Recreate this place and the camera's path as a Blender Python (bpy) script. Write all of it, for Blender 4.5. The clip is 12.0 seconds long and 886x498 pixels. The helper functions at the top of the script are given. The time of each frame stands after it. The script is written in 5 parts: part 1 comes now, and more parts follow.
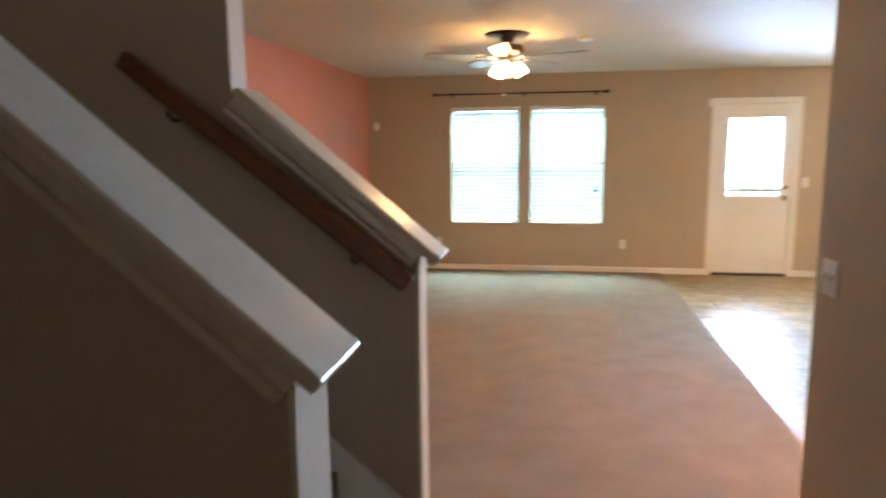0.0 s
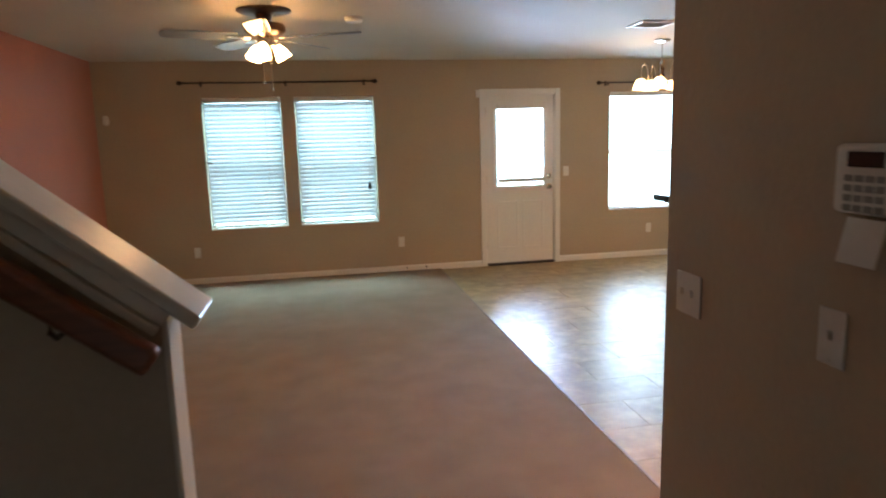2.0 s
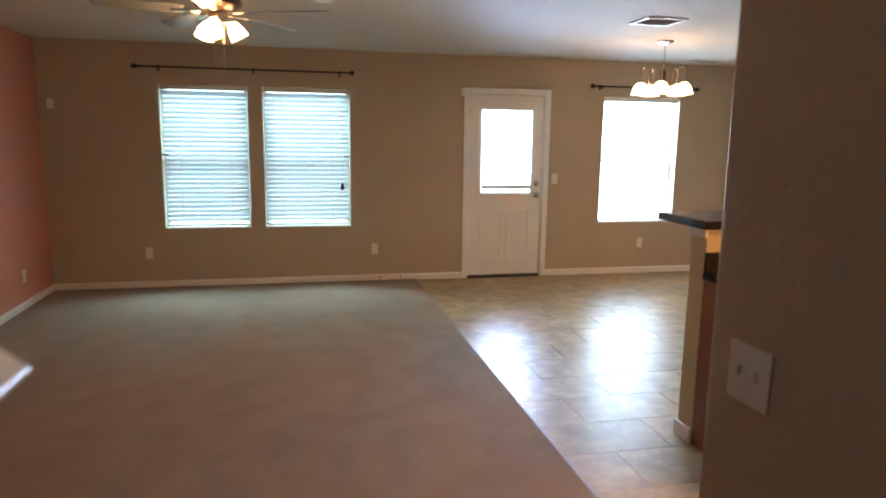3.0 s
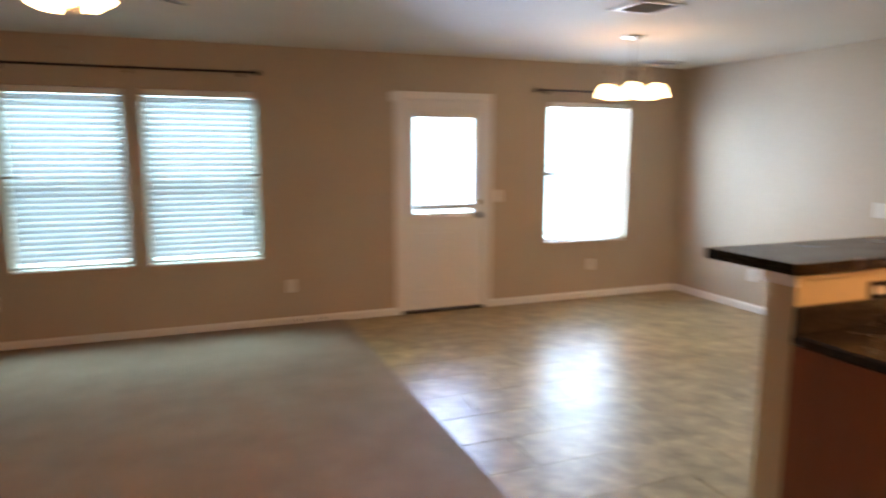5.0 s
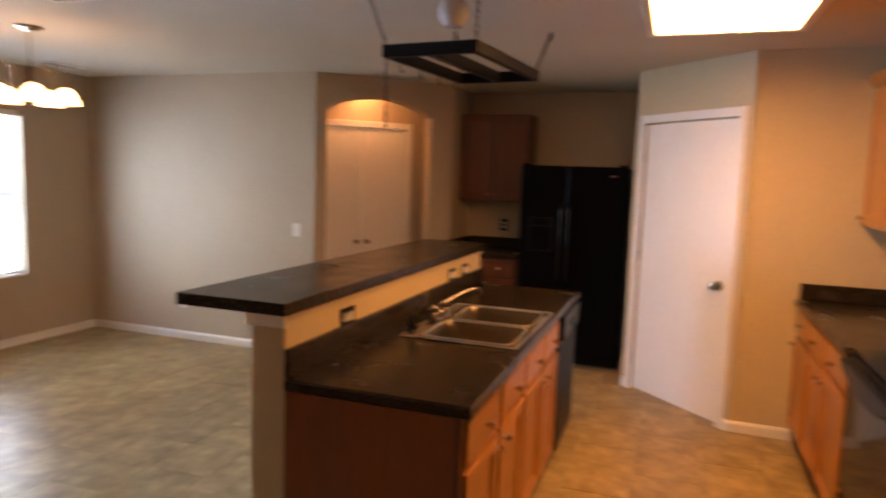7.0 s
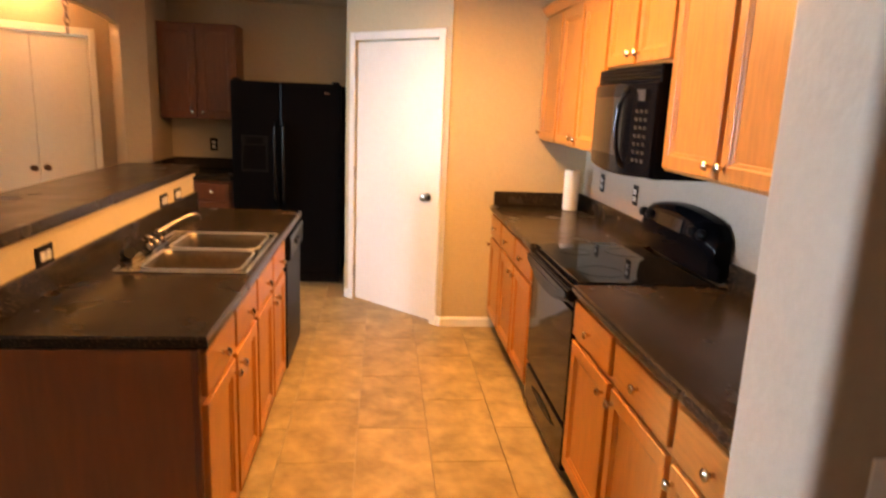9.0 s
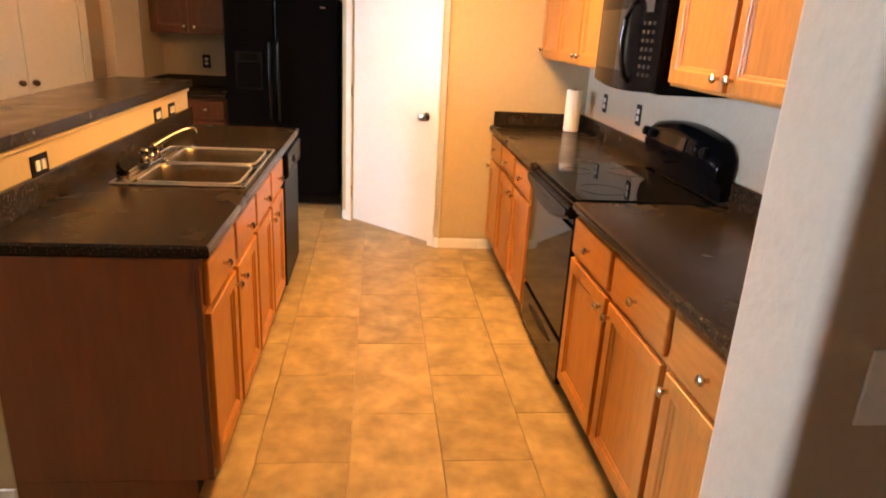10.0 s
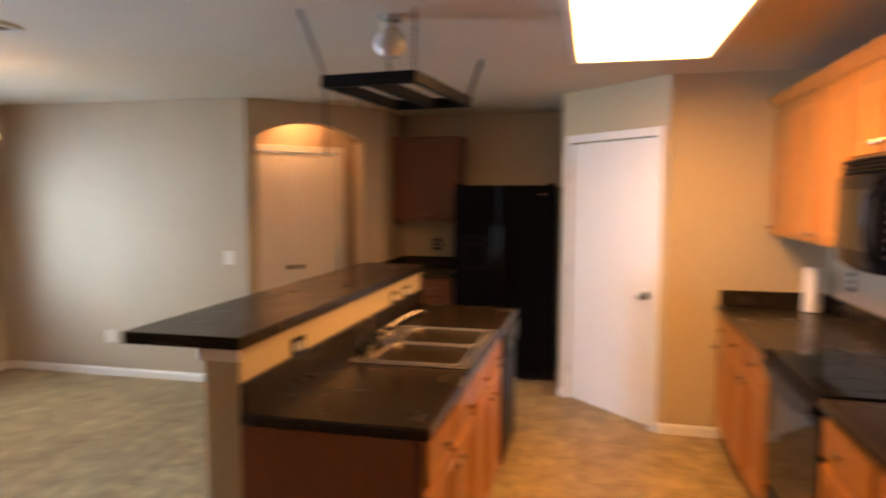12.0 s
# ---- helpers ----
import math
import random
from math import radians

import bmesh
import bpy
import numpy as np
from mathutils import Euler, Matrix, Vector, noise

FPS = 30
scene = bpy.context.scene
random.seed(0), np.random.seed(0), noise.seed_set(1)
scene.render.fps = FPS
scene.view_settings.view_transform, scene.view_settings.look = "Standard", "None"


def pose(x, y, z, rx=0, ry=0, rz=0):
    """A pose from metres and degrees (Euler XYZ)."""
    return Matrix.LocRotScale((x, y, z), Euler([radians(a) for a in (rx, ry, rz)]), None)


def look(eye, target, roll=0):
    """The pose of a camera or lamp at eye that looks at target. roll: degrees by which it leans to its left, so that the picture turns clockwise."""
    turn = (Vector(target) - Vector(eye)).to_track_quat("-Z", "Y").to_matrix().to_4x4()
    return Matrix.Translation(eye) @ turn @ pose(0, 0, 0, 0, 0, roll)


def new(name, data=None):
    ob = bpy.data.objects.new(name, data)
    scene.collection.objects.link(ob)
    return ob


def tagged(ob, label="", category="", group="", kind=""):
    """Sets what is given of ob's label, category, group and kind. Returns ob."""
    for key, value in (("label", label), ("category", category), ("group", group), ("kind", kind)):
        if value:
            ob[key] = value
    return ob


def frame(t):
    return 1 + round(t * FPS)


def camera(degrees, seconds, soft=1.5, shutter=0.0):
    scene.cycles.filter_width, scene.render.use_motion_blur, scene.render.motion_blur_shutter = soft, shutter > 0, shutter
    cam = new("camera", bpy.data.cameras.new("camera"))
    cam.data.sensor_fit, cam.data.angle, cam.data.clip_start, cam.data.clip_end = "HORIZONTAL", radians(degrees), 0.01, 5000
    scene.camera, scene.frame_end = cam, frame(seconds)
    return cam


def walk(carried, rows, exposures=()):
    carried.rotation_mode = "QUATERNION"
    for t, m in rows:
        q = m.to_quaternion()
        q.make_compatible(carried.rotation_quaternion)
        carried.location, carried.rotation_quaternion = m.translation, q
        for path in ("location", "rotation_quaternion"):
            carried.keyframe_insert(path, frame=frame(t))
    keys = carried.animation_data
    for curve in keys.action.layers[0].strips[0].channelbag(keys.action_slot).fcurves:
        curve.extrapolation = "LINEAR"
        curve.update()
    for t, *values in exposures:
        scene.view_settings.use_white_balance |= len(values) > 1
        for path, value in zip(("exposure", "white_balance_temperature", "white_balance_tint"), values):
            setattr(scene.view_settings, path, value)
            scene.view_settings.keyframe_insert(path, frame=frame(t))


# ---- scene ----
cam = camera(67.8, 12.0, soft=2.0, shutter=0.8)

PATH = [
    (0, (1.684, 1.685, 1.547), (1.36, 3.636, 1.246), -0.5),
    (0.5, (1.643, 1.753, 1.605), (1.567, 3.728, 1.303), -0.2),
    (1, (1.682, 1.94, 1.58), (1.719, 3.92, 1.3), -1.7),
    (1.5, (1.668, 2.112, 1.557), (1.872, 4.077, 1.25), -2.6),
    (2, (1.583, 2.34, 1.568), (1.953, 4.277, 1.233), -1.6),
    (2.5, (1.641, 2.613, 1.543), (2.05, 4.54, 1.199), 0.0),
    (3, (1.748, 2.907, 1.558), (2.173, 4.833, 1.227), 0.8),
    (3.2, (1.82, 2.982, 1.549), (2.241, 4.907, 1.205), 0.8),
    (4.8, (1.765, 4.004, 1.56), (2.293, 5.911, 1.269), 0.7),
    (5, (1.7, 4.092, 1.573), (2.421, 5.934, 1.275), 0.1),
    (5.5, (1.738, 4.322, 1.572), (2.843, 5.965, 1.289), 0.6),
    (6, (1.818, 4.451, 1.57), (3.226, 5.842, 1.287), 1.5),
    (6.5, (1.887, 4.53, 1.59), (3.553, 5.613, 1.358), 2.0),
    (7, (1.886, 4.597, 1.6), (3.762, 5.257, 1.382), 1.9),
    (7.2, (1.887, 4.645, 1.601), (3.805, 5.163, 1.374), 2.3),
    (7.5, (1.879, 4.68, 1.605), (3.842, 4.981, 1.365), 2.7),
    (7.7, (1.845, 4.651, 1.629), (3.819, 4.85, 1.376), 2.5),
    (9.3, (1.853, 4.644, 1.591), (3.777, 4.394, 1.109), 2.9),
    (9.5, (1.858, 4.65, 1.574), (3.764, 4.408, 1.019), 3.1),
    (10, (1.848, 4.657, 1.557), (3.732, 4.449, 0.917), 3.1),
    (10.5, (1.824, 4.671, 1.578), (3.739, 4.504, 1.027), 2.9),
    (11, (1.8, 4.66, 1.613), (3.767, 4.576, 1.264), 2.5),
    (11.5, (1.792, 4.654, 1.637), (3.781, 4.702, 1.426), 1.4),
    (12, (1.801, 4.655, 1.635), (3.743, 5.105, 1.473), 0.2),
]
walk(cam, [(t, look(eye, target, roll)) for t, eye, target, roll in PATH],
     [(0, 0.95, 7200, 14), (0.4, 0.64, 7250, 15), (0.8, 0.52, 7350, 16), (1.5, 0.4, 7350, 15), (2.0, -0.1, 7350, 17), (2.5, -0.22, 7450, 19), (3.2, -0.05, 7450, 20), (5.0, -0.15, 7600, 24), (5.5, -0.64, 8000, 29),
      (6.0, -0.62, 8350, 32), (6.5, -0.58, 8650, 34), (7.0, -0.62, 9050, 33), (7.5, -0.3, 9750, 32), (9.5, 0.3, 8700, 19), (10.5, 0.4, 8600, 18), (11, 0.14, 8700, 19), (11.5, -0.02, 8700, 20), (12, -0.3, 8550, 24)])

# ---- world and light ----
world = bpy.data.worlds.new("sky")
scene.world = world
world.use_nodes = True
wn = world.node_tree
sky = wn.nodes.new("ShaderNodeTexSky")
sky.sky_type, sky.sun_disc = "NISHITA", False
sky.sun_elevation, sky.sun_rotation = radians(58), radians(150)
wn.nodes["Background"].inputs[1].default_value = 0.12
wn.links.new(sky.outputs[0], wn.nodes["Background"].inputs[0])

sun = new("sun", bpy.data.lights.new("sun", "SUN"))
sun.data.energy, sun.data.angle, sun.data.color = 3.0, radians(0.5), (1, 0.95, 0.88)
sun.matrix_world = look((4, -20, 30), (4, 5, 0))


def area_light(x, y, z, w, h, watts, target, color=(0.44, 0.85, 0.99), spread=180):
    """The sky's light at a window; the unseen stairwell fill uses it too."""
    ob = new("window_and_fill_light", bpy.data.lights.new("window_and_fill_light", "AREA"))
    ob.data.shape, ob.data.size, ob.data.size_y = "RECTANGLE", w, h
    ob.data.energy, ob.data.color, ob.data.spread = watts, color, radians(spread)
    ob.matrix_world = look((x, y, z), target)
    return ob


area_light(0.84, 11.4, 3.0, 1.3, 1.6, 280, (0.84, 10.0, 1.3))
area_light(1.83, 11.4, 3.0, 1.3, 1.6, 280, (1.83, 10.0, 1.3))
area_light(4.03, 10.10, 1.45, 0.58, 0.9, 105, (4.03, 5, 0.9), (0.38, 0.59, 1.0), 80)
area_light(5.64, 10.165, 1.33, 0.93, 1.44, 145, (5.64, 5, 0.9), (0.45, 0.68, 0.98))
# Unseen warm fill, added high in the stairwell before an invented opening.
area_light(-2.70, 3.4, 3.9, 0.8, 1.1, 5, (0.5, 3.9, 1.5), (1.0, 0.88, 0.70))


# ---- materials ----
def mat(name, color, rough=0.5, metal=0.0, grain=0.0, scale=60.0, bump=0.0, bscale=120.0, blotch=0.0,
        blotch_scale=1.5, stretch=(1, 1, 1), spec=0.5, emit=0.0, vary=0.0, coat=0.0, trans=0.0, rvar=0.0, fleck=0.0):
    m = bpy.data.materials.new(name)
    m.use_nodes = True
    nt = m.node_tree
    b = nt.nodes["Principled BSDF"]
    b.inputs["Roughness"].default_value = rough
    b.inputs["Metallic"].default_value = metal
    b.inputs["Specular IOR Level"].default_value = spec
    b.inputs["Coat Weight"].default_value = coat
    b.inputs["Transmission Weight"].default_value = trans
    if emit:
        b.inputs["Emission Color"].default_value = (*color, 1)
        b.inputs["Emission Strength"].default_value = emit
    co = nt.nodes.new("ShaderNodeTexCoord")
    mp = nt.nodes.new("ShaderNodeMapping")
    mp.inputs["Scale"].default_value = stretch
    if vary:
        ri = nt.nodes.new("ShaderNodeObjectInfo")
        rv = nt.nodes.new("ShaderNodeCombineXYZ")
        for k, f in ((0, 37.0), (1, 91.0)):
            mu = nt.nodes.new("ShaderNodeMath")
            mu.operation = "MULTIPLY"
            mu.inputs[1].default_value = f
            nt.links.new(ri.outputs["Random"], mu.inputs[0])
            nt.links.new(mu.outputs[0], rv.inputs[k])
        ad = nt.nodes.new("ShaderNodeVectorMath")
        nt.links.new(co.outputs["Object"], ad.inputs[0])
        nt.links.new(rv.outputs[0], ad.inputs[1])
        nt.links.new(ad.outputs[0], mp.inputs[0])
    else:
        nt.links.new(co.outputs["Object"], mp.inputs[0])
    col = nt.nodes.new("ShaderNodeRGB")
    col.outputs[0].default_value = (*color, 1)
    out = col.outputs[0]

    def noise_fac(sc, detail, lo, hi):
        n = nt.nodes.new("ShaderNodeTexNoise")
        n.inputs["Scale"].default_value, n.inputs["Detail"].default_value = sc, detail
        nt.links.new(mp.outputs[0], n.inputs["Vector"])
        r = nt.nodes.new("ShaderNodeMapRange")
        r.inputs[1].default_value, r.inputs[2].default_value = 0.3, 0.7
        r.inputs[3].default_value, r.inputs[4].default_value = lo, hi
        nt.links.new(n.outputs[0], r.inputs[0])
        return r.outputs[0]

    def times(a, f):
        v = nt.nodes.new("ShaderNodeVectorMath")
        v.operation = "SCALE"
        nt.links.new(a, v.inputs[0])
        nt.links.new(f, v.inputs["Scale"])
        return v.outputs[0]

    if grain:
        out = times(out, noise_fac(scale, 4, 1 - grain, 1 + grain))
    if blotch:
        out = times(out, noise_fac(blotch_scale, 3, 1 - blotch, 1 + blotch))
    if fleck:
        n = nt.nodes.new("ShaderNodeTexNoise")
        n.inputs["Scale"].default_value, n.inputs["Detail"].default_value = 130.0, 1.0
        nt.links.new(mp.outputs[0], n.inputs["Vector"])
        r = nt.nodes.new("ShaderNodeMapRange")
        r.inputs[1].default_value, r.inputs[2].default_value = 0.58, 0.70
        r.inputs[3].default_value, r.inputs[4].default_value = 1.0, 1.0 + fleck
        nt.links.new(n.outputs[0], r.inputs[0])
        out = times(out, r.outputs[0])
    if vary:
        oi = nt.nodes.new("ShaderNodeObjectInfo")
        r = nt.nodes.new("ShaderNodeMapRange")
        r.inputs[3].default_value, r.inputs[4].default_value = 1 - vary, 1 + vary
        nt.links.new(oi.outputs["Random"], r.inputs[0])
        out = times(out, r.outputs[0])
    nt.links.new(out, b.inputs["Base Color"])
    if rvar:
        nt.links.new(noise_fac(6.0, 3, rough - rvar, rough + rvar), b.inputs["Roughness"])
    if bump:
        n = nt.nodes.new("ShaderNodeTexNoise")
        n.inputs["Scale"].default_value, n.inputs["Detail"].default_value = bscale, 3
        nt.links.new(mp.outputs[0], n.inputs["Vector"])
        bp = nt.nodes.new("ShaderNodeBump")
        bp.inputs["Strength"].default_value, bp.inputs["Distance"].default_value = bump, 0.004
        nt.links.new(n.outputs[0], bp.inputs["Height"])
        nt.links.new(bp.outputs[0], b.inputs["Normal"])
    return m


TAN = mat("tan_paint", (0.46, 0.37, 0.27), 0.6, grain=0.03, scale=40, bump=0.42, bscale=42, blotch=0.04)
SALMON = mat("salmon_paint", (0.56, 0.22, 0.15), 0.6, grain=0.03, scale=40, bump=0.42, bscale=42, blotch=0.04)
CEIL = mat("ceiling_paint", (0.58, 0.525, 0.425), 0.8, grain=0.04, scale=70, bump=0.35, bscale=55, blotch=0.03)
WHITE = mat("white_trim_paint", (0.78, 0.76, 0.72), 0.4, grain=0.02, scale=30, bump=0.08, bscale=60, blotch=0.03)
CAPW = mat("worn_white_cap_paint", (0.68, 0.605, 0.49), 0.32, grain=0.03, scale=30, bump=0.08, bscale=40, blotch=0.06, blotch_scale=4)
CARPET = mat("beige_carpet", (0.32, 0.243, 0.184), 0.95, grain=0.28, scale=420, bump=1.0, bscale=500, blotch=0.09, blotch_scale=4, spec=0.1)
VINYL = mat("slate_look_vinyl", (0.345, 0.252, 0.130), 0.34, spec=0.18, grain=0.13, scale=16, blotch=0.27, blotch_scale=6, vary=0.10)
JOINT = mat("tile_joint", (0.285, 0.205, 0.12), 0.6, grain=0.15, scale=60)
OAK = mat("honey_maple", (0.41, 0.160, 0.036), 0.37, grain=0.13, scale=9, stretch=(6, 6, 0.9), bump=0.06, bscale=30, blotch=0.07, blotch_scale=2.0, coat=0.10)
OAKH = mat("honey_maple_rail", (0.40, 0.157, 0.035), 0.37, grain=0.13, scale=9, stretch=(0.9, 6, 6), bump=0.06, bscale=30, blotch=0.07, coat=0.10)
# Two copies of one cherry: this one is darkened for the nook's shade.
SHADECHERRY = mat("shaded_cherry", (0.115, 0.034, 0.015), 0.4, grain=0.16, scale=8, stretch=(6, 6, 0.8), bump=0.05, bscale=30, blotch=0.08)
# Lit copy of that cherry, for the island's end panels.
ENDP = mat("lit_cherry", (0.21, 0.064, 0.019), 0.42, grain=0.08, scale=8, stretch=(6, 6, 0.8), bump=0.05, bscale=30, blotch=0.10)
RAILW = mat("dark_stained_handrail", (0.17, 0.055, 0.022), 0.3, grain=0.2, scale=10, stretch=(0.8, 6, 6), coat=0.2)
TOP = mat("dark_speckled_laminate", (0.0185, 0.0134, 0.0092), 0.24, spec=0.22, fleck=3.0, grain=0.2, scale=150, blotch=0.06, blotch_scale=3, rvar=0.05)
BLACK = mat("gloss_black_enamel", (0.004, 0.004, 0.005), 0.11, spec=0.035, grain=0.05, scale=20, bump=0.02, bscale=300, rvar=0.04)
BLACKG = mat("polished_black_plastic", (0.006, 0.006, 0.006), 0.12, spec=0.28, grain=0.05, scale=40)
BLACKM = mat("matt_black_plastic", (0.006, 0.0055, 0.0055), 0.45, spec=0.1, grain=0.1, scale=90)
GLASSB = mat("black_ceramic_glass", (0.004, 0.004, 0.0045), 0.05, spec=0.13, grain=0.05, scale=20)
OVENW = mat("smoked_oven_glass", (0.006, 0.006, 0.006), 0.05, spec=0.14, grain=0.05, scale=20)
STEEL = mat("brushed_stainless", (0.78, 0.74, 0.66), 0.34, 1.0, grain=0.05, scale=60, stretch=(1, 12, 12), rvar=0.05)
# Flat rim steel darkened to imitate the dark surroundings it mirrors.
RIM = mat("dark_reflection_rim_steel", (0.36, 0.325, 0.26), 0.27, 1.0, grain=0.05, scale=60, stretch=(1, 12, 12), rvar=0.06)
# Bowl steel darkened for the shade and dark reflections inside.
BOWL = mat("shaded_stainless_bowl", (0.20, 0.174, 0.132), 0.42, 1.0, grain=0.10, scale=40, blotch=0.12, blotch_scale=7, rvar=0.08)
CHROME = mat("chrome", (0.75, 0.73, 0.70), 0.09, 1.0, grain=0.02)
TAPCHROME = mat("dark_tap_chrome", (0.27, 0.255, 0.23), 0.13, 1.0, grain=0.05, blotch=0.08, blotch_scale=20)
KNOBN = mat("tarnished_nickel", (0.30, 0.27, 0.23), 0.2, 1.0, grain=0.04)
NICKEL = mat("satin_nickel", (0.62, 0.58, 0.52), 0.22, 1.0, grain=0.03)
BRONZE = mat("dark_bronze", (0.045, 0.030, 0.024), 0.35, 0.6, grain=0.1, scale=50)
BRASSD = mat("antique_bronze", (0.10, 0.055, 0.035), 0.3, 0.7, grain=0.1, scale=50)
PLAST = mat("white_plastic", (0.74, 0.72, 0.68), 0.35, grain=0.02, bump=0.03)
PAPER = mat("paper_towel", (0.80, 0.78, 0.74), 0.9, grain=0.04, scale=150, bump=0.5, bscale=250)
GREY = mat("grey_lcd", (0.008, 0.009, 0.010), 0.12, spec=0.4, grain=0.05)
KEYPALE = mat("pale_rubber_keys", (0.30, 0.29, 0.27), 0.6, grain=0.05)
KEYGREY = mat("grey_keys", (0.028, 0.026, 0.024), 0.4, spec=0.15, grain=0.05)
SLAT = mat("white_blind_slat", (0.80, 0.81, 0.82), 0.45, grain=0.02, scale=20, trans=0.0)
BLADE = mat("light_fan_blade", (0.30, 0.325, 0.33), 0.22, grain=0.12, scale=12, stretch=(1, 8, 8))
THRESH = mat("dark_threshold", (0.03, 0.024, 0.02), 0.4, grain=0.1)
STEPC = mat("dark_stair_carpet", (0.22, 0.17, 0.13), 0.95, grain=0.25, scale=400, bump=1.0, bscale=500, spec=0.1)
VENTG = mat("vent_grey", (0.42, 0.40, 0.37), 0.5, grain=0.04)
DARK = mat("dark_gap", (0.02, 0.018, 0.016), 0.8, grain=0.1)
BULB = mat("lit_frosted_glass", (1.0, 0.62, 0.28), 0.4, emit=44.0)
BULBC = mat("lit_chandelier_glass", (1.0, 0.68, 0.36), 0.4, emit=12.0)
TUBE = mat("lit_fluorescent_diffuser", (1.0, 0.565, 0.225), 0.5, emit=37.0)
DOME = mat("lit_dome_glass", (1.0, 0.52, 0.23), 0.4, emit=76.0)
ENTRYFILL = mat("entry_fill_glow", (1.0, 0.58, 0.27), 0.4, emit=12.0)
CREAM = mat("cream_paint", (0.53, 0.425, 0.26), 0.55, grain=0.03, scale=40, bump=0.42, bscale=42, blotch=0.04)
GLOBE = mat("frosted_globe_glass", (0.56, 0.54, 0.49), 0.14, grain=0.03)

SLATB = mat("thin_white_blind_slat", (0.80, 0.81, 0.82), 0.5, grain=0.02, scale=20)
for sm, share in ((SLAT, 0.25), (SLATB, 0.85)):
    sn = sm.node_tree
    tl = sn.nodes.new("ShaderNodeBsdfTranslucent")
    tl.inputs[0].default_value = (0.80, 0.85, 0.9, 1)
    mx = sn.nodes.new("ShaderNodeMixShader")
    mx.inputs[0].default_value = share
    sn.links.new(sn.nodes["Principled BSDF"].outputs[0], mx.inputs[1])
    sn.links.new(tl.outputs[0], mx.inputs[2])
    sn.links.new(mx.outputs[0], sn.nodes["Material Output"].inputs[0])

SKYB = bpy.data.materials.new("bright_overexposed_sky")
SKYB.use_nodes = True
se = SKYB.node_tree.nodes.new("ShaderNodeEmission")
se.inputs[0].default_value, se.inputs[1].default_value = (0.40, 0.79, 1.0, 1), 13.0
SKYB.node_tree.links.new(se.outputs[0], SKYB.node_tree.nodes["Material Output"].inputs[0])

PANE = bpy.data.materials.new("window_glass")
PANE.use_nodes = True
pn = PANE.node_tree
pn.nodes.remove(pn.nodes["Principled BSDF"])
pg, pt, pm = pn.nodes.new("ShaderNodeBsdfGlossy"), pn.nodes.new("ShaderNodeBsdfTransparent"), pn.nodes.new("ShaderNodeMixShader")
pg.inputs["Roughness"].default_value = 0.02
pm.inputs[0].default_value = 0.06
pn.links.new(pt.outputs[0], pm.inputs[1])
pn.links.new(pg.outputs[0], pm.inputs[2])
pn.links.new(pm.outputs[0], pn.nodes["Material Output"].inputs[0])

# ---- building helpers ----
PLACE = {}


def place_of(ob):
    return PLACE.get(ob.name, Matrix.Identity(4))


def thing(name, at, label="", category="", group="", kind=""):
    """An Empty at the base of a thing that has parts."""
    ob = new(name)
    ob.empty_display_size = 0.05
    ob.matrix_basis = Matrix.Translation(at)
    PLACE[ob.name] = Matrix.Translation(at)
    return tagged(ob, label, category, group, kind)


def part(name, bm, material, parent=None, label="", category="", kind="", smooth=False, group=""):
    me = bpy.data.meshes.new(name)
    bmesh.ops.recalc_face_normals(bm, faces=bm.faces)
    bm.to_mesh(me)
    bm.free()
    me.materials.append(material)
    if smooth:
        for p in me.polygons:
            p.use_smooth = True
        me.set_sharp_from_angle(angle=radians(40))
    ob = new(name, me)
    if parent is not None:
        ob.parent = parent
        ob.matrix_parent_inverse = place_of(parent).inverted()
    return tagged(ob, label, category, group, kind)


def box(bm, x0, x1, y0, y1, z0, z1, bevel=0.0, m=None, seg=2):
    g = bmesh.ops.create_cube(bm, size=1)
    vs = g["verts"]
    for v in vs:
        v.co = Vector(((x0 + x1) / 2 + v.co.x * (x1 - x0), (y0 + y1) / 2 + v.co.y * (y1 - y0), (z0 + z1) / 2 + v.co.z * (z1 - z0)))
    if bevel:
        es = list({e for v in vs for e in v.link_edges})
        r = bmesh.ops.bevel(bm, geom=es, offset=bevel, segments=seg, affect="EDGES", profile=0.5)
        vs = list({v for f in r["faces"] for v in f.verts} | {v for v in vs if v.is_valid})
    if m is not None:
        bmesh.ops.transform(bm, matrix=m, verts=[v for v in vs if v.is_valid])
    return bm


def B(x0, x1, y0, y1, z0, z1, bevel=0.0, m=None, seg=2):
    return box(bmesh.new(), x0, x1, y0, y1, z0, z1, bevel, m, seg)


def lathe(profile, n=24, m=None, bm=None, cap=True):
    """A turned shape from (radius, height) pairs round z."""
    bm = bm or bmesh.new()
    rings = []
    for r, z in profile:
        rings.append([bm.verts.new((r * math.cos(2 * math.pi * i / n), r * math.sin(2 * math.pi * i / n), z)) for i in range(n)])
    for a, b in zip(rings, rings[1:]):
        for i in range(n):
            bm.faces.new((a[i], a[(i + 1) % n], b[(i + 1) % n], b[i]))
    if cap and profile[0][0] > 1e-4:
        bm.faces.new(rings[0][::-1])
    if cap and profile[-1][0] > 1e-4:
        bm.faces.new(rings[-1])
    if m is not None:
        bmesh.ops.transform(bm, matrix=m, verts=[v for r in rings for v in r])
    return bm


